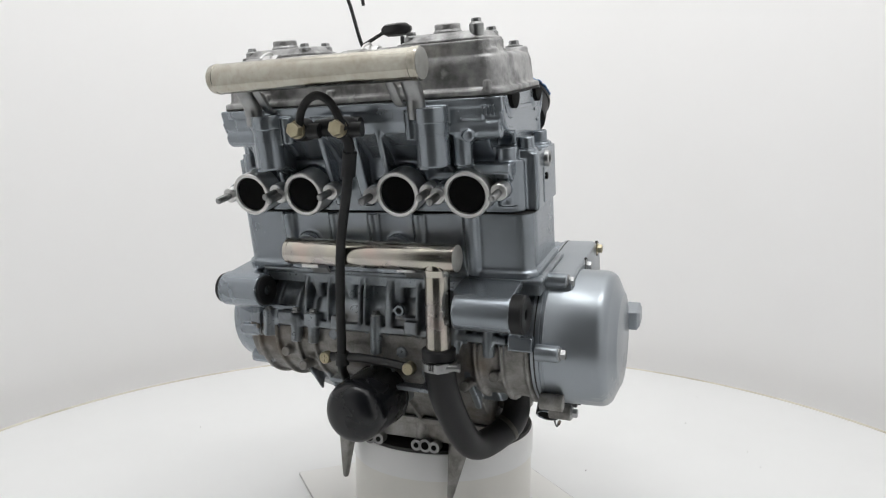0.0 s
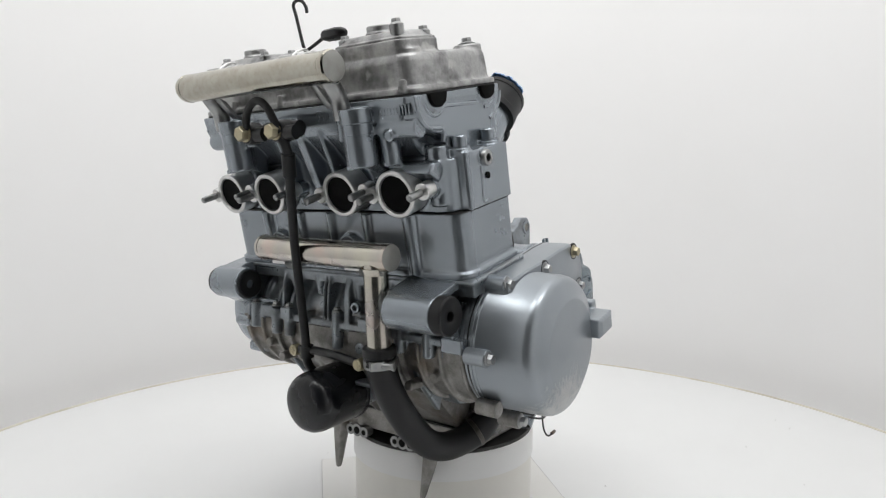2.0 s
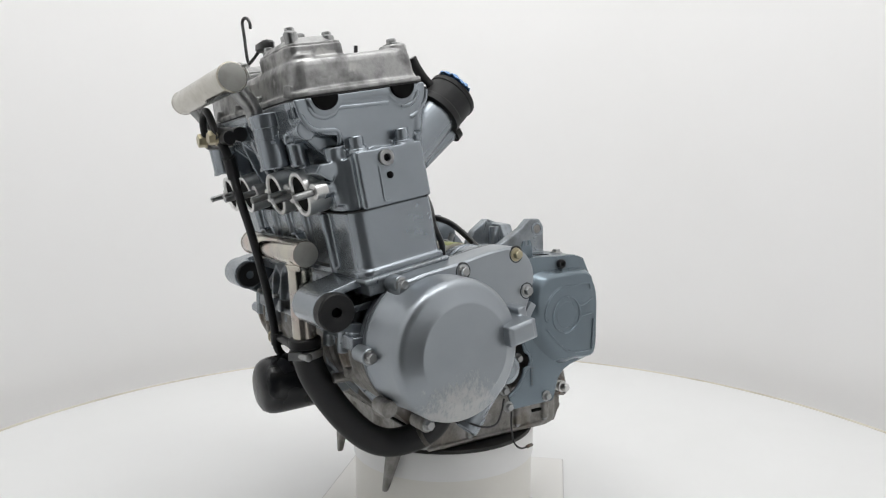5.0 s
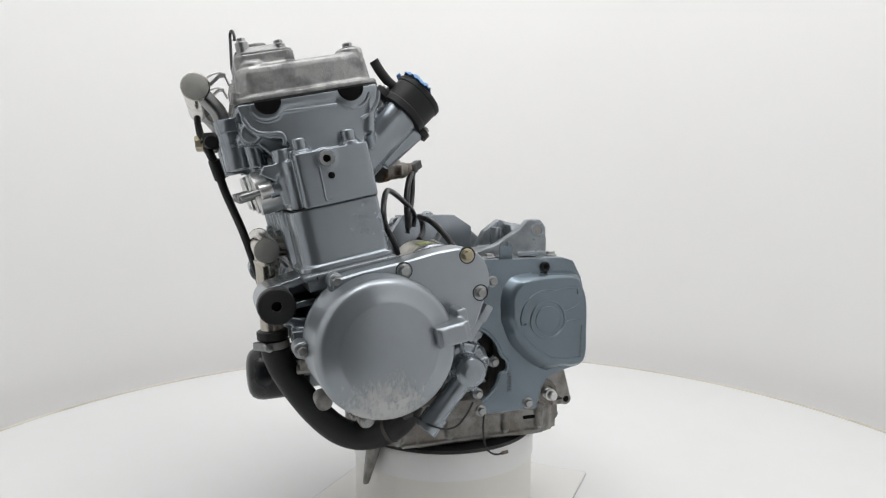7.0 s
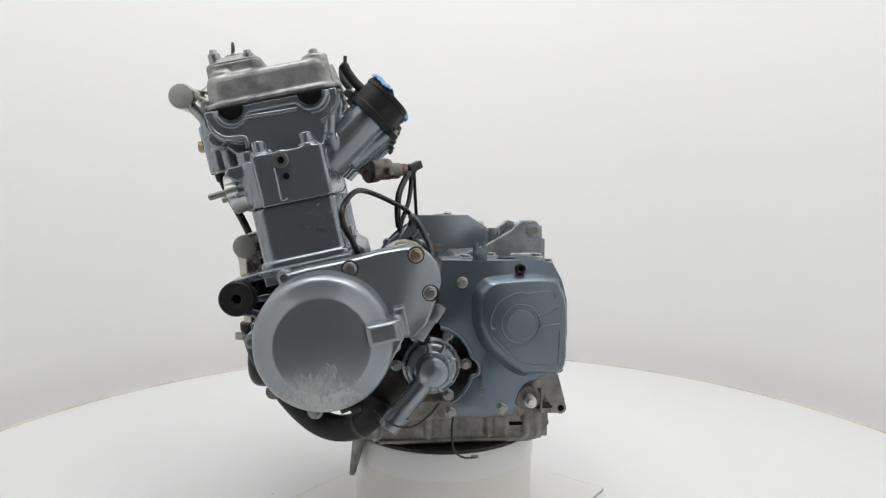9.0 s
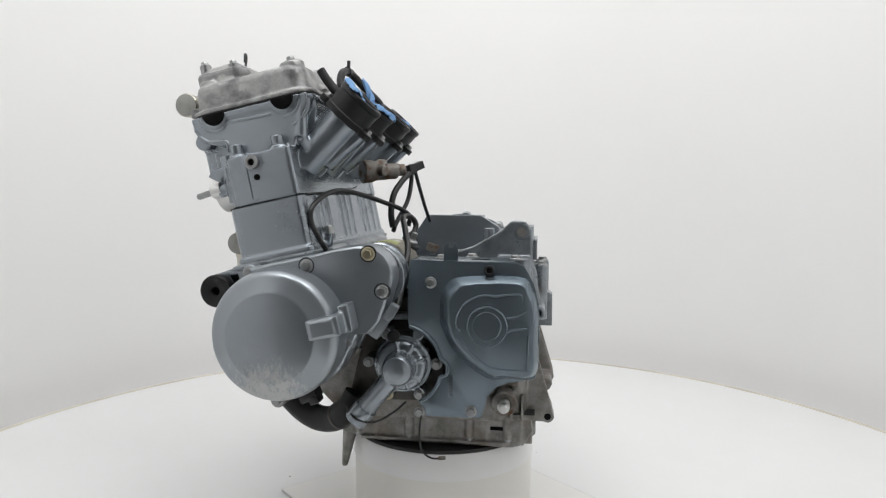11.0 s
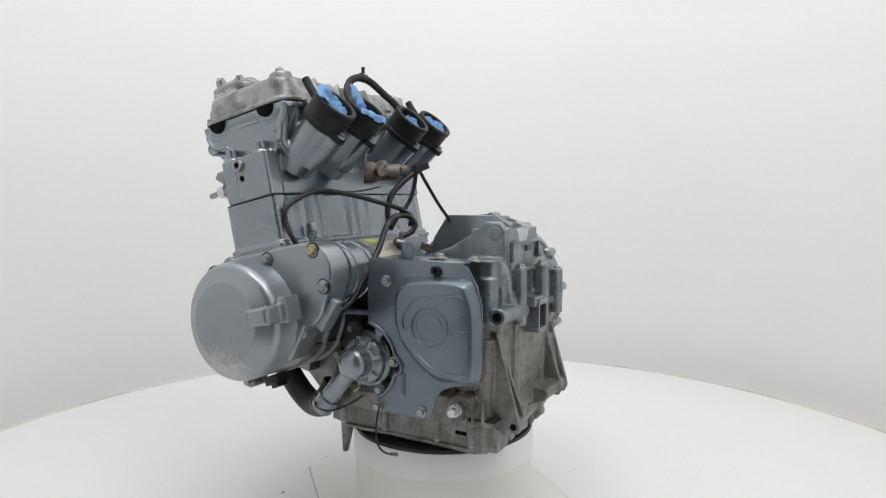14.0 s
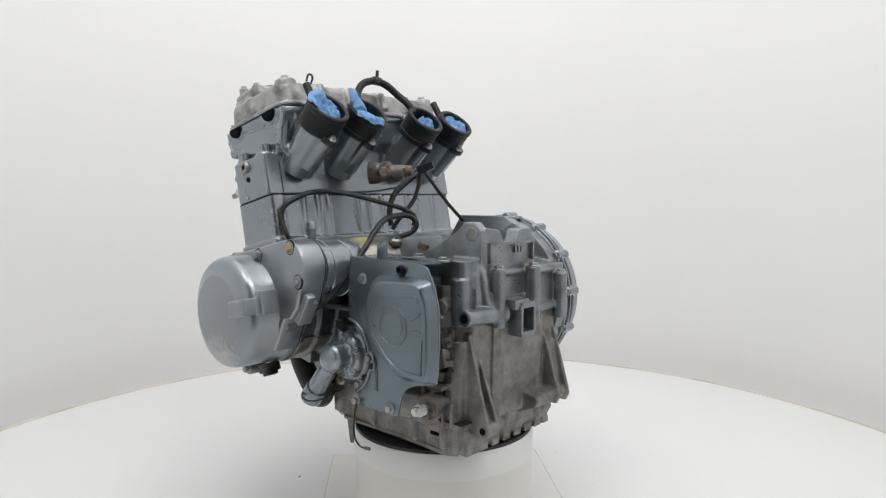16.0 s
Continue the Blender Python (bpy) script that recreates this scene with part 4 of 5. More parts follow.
def valve_cover():
    bm = B()
    rings = []
    for inset, v in ((0.0, 0.1866), (0.0, 0.1915), (0.0012, 0.1924), (0.0048, 0.1928), (0.0056, 0.1945), (0.0072, 0.2165), (0.0092, 0.2222), (0.0140, 0.2246), (0.0220, 0.2252)):
        rings.append([c(a, b, v) for a, b in rounded(0.0785 - inset, 0.1645 - inset, max(0.021 - inset * 0.5, 0.008), 7, 0.0052, 0.0)])
    loops(bm, rings)
    # ribs on the walls and pads for the bolts
    for s in (-1, 1):
        for u in (-0.030, 0.046):
            cyl(bm, c(u, s * 0.1565, 0.193), c(u, s * 0.154, 0.220), 0.0030, n=14)
        for u in (-0.046, 0.061):
            lathe(bm, [(0.0165, -0.03), (0.0150, 0.0025), (0.0135, 0.0042), (0.0, 0.0042)], c(u, s * 0.139, 0.2250), UP, 28)
    for y in (-0.09, -0.04, 0.03, 0.085):
        cyl(bm, c(0.078, y, 0.196), c(0.072, y, 0.224), 0.0075, n=16)
        lathe(bm, [(0.013, -0.02), (0.013, 0.003), (0.0, 0.003)], c(0.055, y, 0.2255), UP, 24)
    for y in (-0.15, -0.06, 0.02, 0.1):
        cyl(bm, c(-0.0735, y, 0.188), c(-0.070, y, 0.2), 0.004, n=14)
    # hump in the middle
    prism(bm, [(-0.05, 0.22), (-0.03, 0.2385), (0.0, 0.2385), (0.02, 0.22)], -0.045, 0.025, "y", MC)
    # air valve seats
    for y in (0.090, -0.102):
        prism(bm, rounded(0.032, 0.047, 0.012, 5, -0.031, y), 0.215, 0.2375, "z", MC)
    cover = part("valve_cover", bm, ALU, ENGINE, "bare cast aluminium valve cover with dull stains", cast=0.0013, blur=2, own=MC)
    bm = B()
    prism(bm, rounded(0.0788, 0.1650, 0.022, 7, 0.0052, 0.0), 0.1852, 0.1870, "z", MC)
    part("cover_gasket", bm, GASKET, cover)
    for s in (-1, 1):
        for u in (-0.046, 0.061):
            bm = B()
            lathe(bm, [(0.0095, 0), (0.0095, 0.0015), (0.0065, 0.0018)], c(u, s * 0.139, 0.2290), UP, 24)
            hex_bolt(bm, c(u, s * 0.139, 0.2304), UP, r=0.0055, h=0.0058, flange=0.0068)
            part("cover_bolt", bm, STEEL, cover)
    for y in (0.090, -0.102):
        bm = B()
        rings = [[c(a, b, v) for a, b in rounded(0.031 - i, 0.046 - i, 0.012, 5, -0.031, y)] for i, v in ((0.0, 0.2368), (0.0, 0.2392), (0.003, 0.2405), (0.006, 0.2445), (0.0095, 0.2462))]
        loops(bm, rings)
        lathe(bm, [(0.0145, -0.004), (0.0145, 0.002), (0.0128, 0.004), (0.0128, 0.0085), (0.0118, 0.0095), (0.0, 0.0095)], c(-0.034, y + 0.002, 0.2455), UP, 28)
        cap = part("air_valve_cap", bm, ALU, cover, "cast aluminium air valve cap", bevel=0.0008)
        for u, dy in ((-0.051, 0.034), (-0.013, -0.036), (-0.051, -0.034)):
            bm = B()
            lathe(bm, [(0.007, -0.014), (0.007, 0.006 if (u, dy) != (-0.051, -0.034) or y > 0 else 0.013), (0.0062, 0.0065 if (u, dy) != (-0.051, -0.034) or y > 0 else 0.0138)], c(u, y + dy, 0.2385), UP, 20)
            hex_bolt(bm, c(u, y + dy, 0.2445 if (u, dy) != (-0.051, -0.034) or y > 0 else 0.2518), UP, r=0.0048, h=0.005, flange=0.0058)
            part("cap_bolt", bm, STEEL, cap)


valve_cover()


def generator():
    x, z = CRANK
    bm = B()
    lathe(bm, [(0.0762, 0.0), (0.0762, 0.0022), (0.0752, 0.0028), (0.0752, 0.0042), (0.0762, 0.0048), (0.0762, 0.0066), (0.0750, 0.0076), (0.0740, 0.058), (0.0730, 0.063), (0.0712, 0.0665), (0.0685, 0.0692), (0.0655, 0.0705), (0.0525, 0.0762), (0.0508, 0.0774), (0.0492, 0.0778), (0.0, 0.0778)], (x, -0.1965, z), SIDE, 96)
    drum = part("generator_cover", bm, SCUFFED_DRUM, ENGINE, "round satin silver generator cover, scuffed along its lower edge", sharp=50)
    # flange that runs on to the starter gear case
    bm = B()
    out = arc(x, z, 0.0745, 132, 244, 14) + arc(x, z, 0.0745, 250, 318, 10) + arc(x, z, 0.078, 322, 338, 4)
    out += [(-0.066, 0.296), (-0.052, 0.298), (-0.040, 0.312), (-0.031, 0.337)] + arc(-0.061, 0.362, 0.0365, -8, 96, 10) + [(-0.09, 0.394), (-0.126, 0.385), (-0.172, 0.376), (-0.202, 0.368)]
    rings = []
    cx, cz = -0.11, 0.33
    for k, y in ((1.0, -0.190), (1.0, -0.222), (0.985, -0.2262), (0.95, -0.228)):
        rings.append([(cx + (a - cx) * k, y, cz + (b - cz) * k) for a, b in out])
    loops(bm, rings)
    for px, pz in ((-0.196, 0.365), (-0.232, 0.295), (-0.078, 0.287), (-0.165, 0.214), (-0.21, 0.238)):
        boss = B()
        lathe(boss, [(0.0088, 0.0), (0.0088, 0.023), (0.008, 0.024), (0.0, 0.024)], (px, -0.198, pz), SIDE, 20)
        part("bolt_boss", boss, DIRTY if pz < 0.26 else DRUM, drum)
    part("cover_flange", bm, DRUM, drum, sharp=32)
    bm = B()
    prism(bm, [(a * 1.004 + 0.0004, b * 1.002 - 0.0006) for a, b in out], -0.1945, -0.193)
    part("cover_gasket", bm, GASKET, drum)
    bolts([((-0.196, -0.222, 0.365), SIDE), ((-0.125, -0.2275, 0.3745), SIDE), ((-0.037, -0.2275, 0.347), SIDE), ((-0.232, -0.222, 0.295), SIDE), ((-0.078, -0.222, 0.287), SIDE), ((-0.165, -0.222, 0.214), SIDE)], drum, r=0.0054, h=0.0068, flange=0.0072)
    bolts([((-0.053, -0.2275, 0.389), SIDE)], drum, GOLD, "rusty gold bolt", r=0.0056, h=0.0068, flange=0.0078)
    for px, pz in ((-0.125, 0.3745), (-0.053, 0.389), (-0.037, 0.347)):
        bm = B()
        lathe(bm, [(0.0076, -0.001), (0.0098, -0.001), (0.0098, 0.0006), (0.0088, 0.0012), (0.0076, 0.0004)], (px, -0.2272, pz), SIDE, 24)
        part("bolt_seat", bm, GASKET, drum)
    bm = B()
    box(bm, (0, 0, 0), (0.022, 0.022, 0.012), pose(-0.128, -0.212, 0.2200, 0, -22, 0))
    box(bm, (0.006, -0.004, -0.006), (0.012, 0.018, 0.010), pose(-0.128, -0.212, 0.2200, 0, -22, 0))
    part("connector", bm, PLASTIC, drum, "glossy black wire connector", bevel=0.002)
    # wire knob at the rim
    bm = B()
    mk = Matrix.Translation((-0.087, -0.268, 0.3145)) @ Matrix.Rotation(radians(-12), 4, "Y")
    box(bm, (-0.001, 0.004, 0), (0.036, 0.040, 0.0215), mk)
    box(bm, (0.018, 0.018, 0.003), (0.012, 0.026, 0.031), mk)
    box(bm, (-0.002, -0.012, 0), (0.026, 0.012, 0.016), mk)
    part("cable_boss", bm, DRUM, drum, cast=0.0013, blur=6)
    # plug at the rear of the flange
    bm = B()
    mk = Matrix.Translation((-0.043, -0.213, 0.309)) @ Matrix.Rotation(radians(32), 4, "Y")
    box(bm, (0, 0, 0), (0.017, 0.02, 0.034), mk)
    box(bm, (0.005, -0.006, 0.019), (0.010, 0.012, 0.02), mk)
    part("wire_plug", bm, DRUM, drum, bevel=0.0018)
    # starter behind it
    bm = B()
    lathe(bm, [(0.0400, 0.0), (0.0400, 0.0050), (0.0388, 0.0062), (0.0388, 0.0110), (0.0398, 0.0118), (0.0398, 0.0150), (0.0378, 0.0165), (0.0374, 0.0420), (0.0388, 0.0430), (0.0388, 0.0490), (0.0370, 0.0505), (0.0370, 0.0600), (0.0356, 0.0660), (0.0, 0.068)], (-0.061, -0.192, 0.357), (0, 1, 0), 56)
    part("starter_housing", bm, PAINT, ENGINE, sharp=40)
    bm = B()
    lathe(bm, [(0.0355, 0.0), (0.0355, 0.062), (0.031, 0.070), (0.0, 0.072)], (-0.060, -0.126, 0.360), (0, 1, 0), 40)
    st = part("starter_motor", bm, CREAM, ENGINE, "weathered cream starter motor body")
    bm = B()
    prism(bm, arc(-0.060, 0.360, 0.0359, 62, 112, 10) + arc(-0.060, 0.360, 0.0350, 112, 62, 10), -0.122, -0.098)
    part("label", bm, STICKER, st, "faded yellow-green label")
    bm = B()
    lathe(bm, [(0.0078, 0), (0.0078, 0.006), (0.006, 0.007), (0.004, 0.008), (0.004, 0.018)], (-0.036, -0.064, 0.387), (0.35, -0.1, 0.9), 16)
    part("terminal", bm, STEEL, st)
    bm = B()
    lathe(bm, [(0.011, 0), (0.011, 0.004), (0.008, 0.005)], (-0.037, -0.064, 0.384), (0.35, -0.1, 0.9), 18)
    part("terminal_seal", bm, RUBBER, st)
    bm = B()
    box(bm, (0.0, 0, 0), (0.016, 0.006, 0.011), pose(-0.012, -0.03, 0.381, 0, 20, 10))
    part("cable_tag", bm, BROWN, st, bevel=0.001)


generator()


def chain_cover():
    left = arc(-0.03, 0.245, 0.0505, -62, -14, 6) + [(0.026, 0.235), (0.0285, 0.243), (0.026, 0.251)] + arc(-0.03, 0.245, 0.0505, 14, 78, 8)
    out = [(-0.018, 0.3765), (0.110, 0.3745), (0.1195, 0.371), (0.131, 0.350), (0.1375, 0.325), (0.1385, 0.285), (0.134, 0.2365), (0.130, 0.2345), (0.100, 0.2285), (0.086, 0.222), (0.077, 0.211), (0.070, 0.1855), (0.067, 0.1835), (0.002, 0.183)] + left + [(-0.022, 0.305), (-0.0215, 0.34)]
    bm = B()
    prism(bm, out, -0.1600, -0.1572)
    # turned-in edges
    box(bm, (0.045, -0.130, 0.3745), (0.125, 0.056, 0.0024))
    cover = part("chain_cover", bm, PLATE, ENGINE, "blue-grey painted pressed chain cover with raised rings", bevel=0.0007)
    base = [(0.018, 0.300), (0.018, 0.330), (0.026, 0.348), (0.046, 0.3575), (0.116, 0.3585), (0.1305, 0.343), (0.1365, 0.322), (0.1375, 0.285), (0.1335, 0.2385), (0.098, 0.233), (0.078, 0.232), (0.05, 0.250), (0.03, 0.272)]
    top = [(0.031, 0.303), (0.031, 0.328), (0.039, 0.341), (0.055, 0.3490), (0.112, 0.3510), (0.1245, 0.338), (0.1305, 0.320), (0.1315, 0.286), (0.128, 0.2445), (0.098, 0.243), (0.082, 0.245), (0.058, 0.262), (0.04, 0.281)]
    def fine(poly):
        return [(p.x, p.y) for p in smooth_path([(a, b, 0) for a, b in poly + poly[:1]], 5)[:-1]]
    bm = B()
    b2, t2 = fine(base), fine(top)
    rings = [[(a + (e - a) * k, y, b + (f - b) * k) for (a, b), (e, f) in zip(b2, t2)] for k, y in ((0.0, -0.1590), (0.12, -0.1612), (0.5, -0.1680), (0.85, -0.1735), (1.0, -0.1745), (1.12, -0.1748))]
    loops(bm, rings)
    part("raised_panel", bm, PLATE, cover, sharp=50)
    ring_y = -0.1748
    bm = B()
    ring = [(a, ring_y, b) for a, b in arc(0.0765, 0.300, 0.0235, 0, 360, 40)]
    tube(bm, ring, 0.0015, 8, 1)
    part("raised_ring", bm, PLATE, cover)
    bm = B()
    lathe(bm, [(0.0175, -0.002), (0.0175, 0.0002), (0.0165, 0.0008), (0.0, 0.0008)], (0.0765, ring_y, 0.300), SIDE, 36)
    part("raised_disc", bm, PLATE, cover, sharp=15)
    for pts in ([(a, ring_y, b) for a, b in arc(0.0765, 0.300, 0.0375, 172, 75, 14)] + [(0.102, ring_y, 0.3385), (0.1165, ring_y, 0.3385), (0.119, ring_y, 0.331)],
                [(0.0985, ring_y, 0.3095), (0.111, ring_y, 0.3125), (0.1225, ring_y, 0.319)],
                [(0.0985, ring_y, 0.292), (0.106, ring_y, 0.2965), (0.1235, ring_y, 0.2985)],
                [(0.039, ring_y, 0.305), (0.0405, ring_y, 0.297), (0.0435, ring_y, 0.294), (0.0465, ring_y, 0.2965)],
                [(0.042, ring_y, 0.285), (0.06, ring_y, 0.2665), (0.083, ring_y, 0.2505), (0.121, ring_y, 0.2485), (0.1235, ring_y, 0.253), (0.1255, ring_y, 0.29)]):
        bm = B()
        tube(bm, pts, 0.0014, 8, 4)
        part("raised_line", bm, PLATE, cover)
    # sealing lip round the pump cut-out
    bm = B()
    tube(bm, [(a, -0.1602, b) for a, b in left], 0.0026, 10, 3)
    part("cutout_lip", bm, PLATE, cover)
    # small stamped plate: unreadable characters
    bm = B()
    box(bm, (0.0315, -0.1603, 0.222), (0.0055, 0.001, 0.028))
    st = part("stamp_plate", bm, PLATE, cover, bevel=0.0003)
    for i in range(6):
        bm = B()
        box(bm, (0.0315, -0.1609, 0.2115 + i * 0.0042), (0.0034, 0.0004, 0.0020))
        part("stamp_bar", bm, GASKET, st)
    # tab with a notch
    bm = B()
    prism(bm, [(0.021, 0.374), (0.039, 0.374), (0.0385, 0.390), (0.036, 0.397), (0.0325, 0.397), (0.0325, 0.391), (0.0275, 0.391), (0.0275, 0.397), (0.024, 0.396), (0.0215, 0.390)], -0.149, -0.1465)
    part("notched_tab", bm, PLATE, cover, bevel=0.0005)
    bolts([((0.007, -0.160, 0.349), SIDE), ((-0.007, -0.160, 0.188), SIDE), ((0.057, -0.160, 0.1915), SIDE)], cover, r=0.0052, h=0.006, flange=0.0072)
    bolts([((0.016, -0.128, 0.3755), (0, 0, 1)), ((0.052, -0.105, 0.3755), (0, 0, 1)), ((0.108, -0.12, 0.3755), (0, 0, 1))], cover, r=0.0062, h=0.005, flange=0.0085)
    bm = B()
    lathe(bm, [(0.0034, -0.002), (0.0034, 0.0035), (0.0052, 0.0042), (0.0062, 0.0035), (0.0062, -0.002)], (0.078, -0.1612, 0.3655), SIDE, 24)
    gr = part("rubber_grommet", bm, RUBBER, cover, "black rubber grommet")
    # black disc paints the grommet's shaded bore
    bm = B()
    lathe(bm, [(0.0035, -0.001), (0.0035, 0.002)], (0.078, -0.1612, 0.3655), SIDE, 18)
    part("grommet_bore", bm, SOOT_SHADE, gr)
    # slots in the top lip: black boxes painted in for their shade
    for x, w in ((0.02, 0.02), (0.066, 0.022)):
        bm = B()
        box(bm, (x, -0.135, 0.3757), (w, 0.008, 0.0012))
        part("slot", bm, SOOT_SHADE, cover)


chain_cover()


def water_pump():
    o = (-0.03, -0.138, 0.245)
    bm = B()
    lathe(bm, [(0.0365, -0.03), (0.0365, 0.012), (0.0352, 0.0145), (0.0318, 0.016), (0.0312, 0.0225), (0.030, 0.025), (0.027, 0.027), (0.022, 0.0272), (0.0, 0.0272)], o, SIDE, 48)
    for a in (2, 62, 118, 178, 245, 300):
        px, pz = o[0] + 0.0430 * math.cos(radians(a)), o[2] + 0.0430 * math.sin(radians(a))
        cyl(bm, (px, -0.11, pz), (px, -0.1535, pz), 0.0075, n=18)
    cyl(bm, (-0.03, -0.15, 0.245), (-0.03, -0.184, 0.245), 0.0205, 0.0195, n=32)
    lathe(bm, [(0.0195, 0), (0.017, 0.005), (0.01, 0.0085), (0.0, 0.0095)], (-0.03, -0.184, 0.245), SIDE, 32)
    tube(bm, [(-0.026, -0.176, 0.250), (-0.04, -0.176, 0.232), (-0.060, -0.176, 0.2085), (-0.072, -0.176, 0.1935)], 0.0128, 24)
    for a in (20, 60, 100, -35, -70):
        q = Vector((math.cos(radians(a)), 0, math.sin(radians(a))))
        cyl(bm, Vector((-0.03, -0.166, 0.245)) + q * 0.018, Vector((-0.03, -0.164, 0.245)) + q * 0.032, 0.0022, n=10)
    pump = part("water_pump", bm, PAINT, ENGINE, "silver-grey water pump with an elbow outlet", cast=0.0012, blur=2)
    bm = B()
    pipe(bm, (-0.0845, -0.176, 0.1785), (-0.070, -0.176, 0.196), 0.0148, 0.0124, 32)
    part("outlet_sleeve", bm, PAINT, pump)
    # black disc paints the shade inside the outlet
    bm = B()
    lathe(bm, [(0.0123, 0), (0.0123, 0.003)], (-0.0838, -0.176, 0.1795), (0.64, 0, 0.77), 24)
    part("outlet_bore", bm, SOOT_SHADE, pump)
    bolts([((o[0] + 0.0430 * math.cos(radians(a)), -0.1535, o[2] + 0.0430 * math.sin(radians(a))), SIDE) for a in (2, 118, 178, 300)], pump, r=0.005, h=0.006, flange=0.0068)
    bolts([((o[0] + 0.0430 * math.cos(radians(a)), -0.1535, o[2] + 0.0430 * math.sin(radians(a))), SIDE) for a in (245,)], pump, GOLD, "gold bolt", r=0.005, h=0.006, flange=0.0068)
    bm = B()
    lathe(bm, [(0.0075, -0.003), (0.0075, 0.004), (0.0055, 0.0055), (0.0, 0.0055)], (-0.0395, -0.158, 0.2815), SIDE, 20)
    part("rubber_plug", bm, RUBBER, pump, "black rubber plug")


water_pump()


def plumbing():
    # high front pipe with its stubs and clips
    bm = B()
    p0, p1 = Vector((-0.3285, 0.1215, 0.5735)), Vector((-0.3300, -0.114, 0.5730))
    d = (p1 - p0).normalized()
    h = (p1 - p0).length
    lathe(bm, [(0.0, 0), (0.0134, 0.0), (0.0146, 0.0008), (0.0151, 0.003), (0.0151, 0.0055), (0.0155, 0.006), (0.0155, 0.0075), (0.0151, 0.008), (0.0151, h - 0.008), (0.0156, h - 0.0072), (0.0156, h - 0.0015), (0.0144, h), (0.0136, h), (0.0134, h - 0.0004), (0.0, h - 0.0004)], p0, d, 44)
    top = part("upper_coolant_pipe", bm, ZINC, ENGINE, "zinc-plated coolant pipe with worn yellow tint", sharp=30)
    bm = B()
    lathe(bm, [(0.0142, -0.002), (0.0142, 0.0006), (0.0130, 0.0012), (0.0, 0.0012)], p1, d, 40)
    part("end_cap", bm, CAP, top, "dull grey end cap")
    for y in (0.093, -0.096):
        bm = B()
        tube(bm, [(-0.3220, y, 0.566), (-0.3125, y, 0.556), (-0.3050, y, 0.546), (-0.300, y, 0.528)], 0.0090, 20, 6)
        part("stub", bm, STEEL, top)
    for y in (0.070, -0.047):
        bm = B()
        tube(bm, [(-0.322, y, 0.5905), (-0.3115, y, 0.5985), (-0.3, y, 0.600), (-0.292, y, 0.586)], 0.0014, 8, 5)
        prism(bm, [(-0.330, 0.5905), (-0.314, 0.588), (-0.304, 0.5985), (-0.298, 0.5995), (-0.296, 0.5975), (-0.303, 0.596), (-0.314, 0.585), (-0.330, 0.588)], y - 0.010, y + 0.010)
        part("clip", bm, FINE_ALU, top, bevel=0.0005)
    for y in (0.077, -0.076):
        bm = B()
        prism(bm, [(-0.322, 0.561), (-0.308, 0.548), (-0.298, 0.541), (-0.290, 0.541), (-0.290, 0.544), (-0.298, 0.5445), (-0.312, 0.558)], y - 0.0045, y + 0.0045)
        part("foot_tab", bm, STEEL, top, bevel=0.0006)
    # lower front pipe with the drop
    p0, p1 = Vector((-0.253, 0.087, 0.3915)), Vector((-0.258, -0.121, 0.3905))
    d = (p1 - p0).normalized()
    h = (p1 - p0).length
    bm = B()
    lathe(bm, [(0.0, 0.0), (0.0138, 0.0), (0.0150, 0.001), (0.0150, 0.004), (0.0156, 0.0045), (0.0156, 0.006), (0.0150, 0.0065), (0.0150, h - 0.003), (0.0142, h), (0.0, h)], p0, d, 40)
    low = part("lower_coolant_pipe", bm, RAINBOW, ENGINE, "iridescent yellow zinc-plated coolant pipe", sharp=30)
    bm = B()
    lathe(bm, [(0.0140, -0.002), (0.0140, 0.0006), (0.0128, 0.0012), (0.0, 0.0012)], p1, d, 40)
    part("end_cap", bm, CAP, low, "dull grey end cap")
    bm = B()
    cyl(bm, (-0.2575, -0.0985, 0.390), (-0.2505, -0.0985, 0.278), 0.0134, n=36)
    part("drop_pipe", bm, RAINBOW, low)
    bm = B()
    lathe(bm, [(0.0155, -0.003), (0.0142, 0.0), (0.0134, 0.004)], (-0.2568, -0.0985, 0.3755), (0.06, 0, -1), 36)
    part("weld_collar", bm, RAINBOW, low)
    for y in (0.058, -0.062):
        bm = B()
        cyl(bm, (-0.244, y, 0.391), (-0.222, y, 0.3915), 0.0125, n=28)
        part("stub", bm, ZINC, low)
        bm = B()
        prism(bm, [(-0.255, 0.377), (-0.235, 0.3745), (-0.228, 0.3665), (-0.231, 0.3645), (-0.238, 0.371), (-0.255, 0.373)], y - 0.011, y + 0.011)
        tab = part("clip", bm, FINE_ALU, low, bevel=0.0005)
    # rubber hose to the pump, with clamps
    bm = B()
    tube(bm, [(-0.2515, -0.0985, 0.289), (-0.248, -0.0985, 0.268), (-0.239, -0.099, 0.245), (-0.221, -0.101, 0.2155), (-0.199, -0.104, 0.187), (-0.176, -0.107, 0.166), (-0.153, -0.113, 0.157), (-0.130, -0.124, 0.1605), (-0.113, -0.1360, 0.1715), (-0.100, -0.1400, 0.1850), (-0.092, -0.1380, 0.2000)], 0.0168, 28)
    hose = part("coolant_hose", bm, RUBBER, ENGINE, "thick curved black rubber coolant hose")
    bm = B()
    lathe(bm, [(0.0168, -0.006), (0.0182, -0.005), (0.0182, 0.004), (0.0168, 0.005)], (-0.2515, -0.0985, 0.2885), (0.08, 0, -1), 32)
    part("hose_end", bm, RUBBER, hose)
    bm = B()
    lathe(bm, [(0.0178, 0), (0.0187, 0.0003), (0.0187, 0.0087), (0.0178, 0.009)], (-0.2503, -0.0985, 0.2815), (0.10, 0, -1), 40)
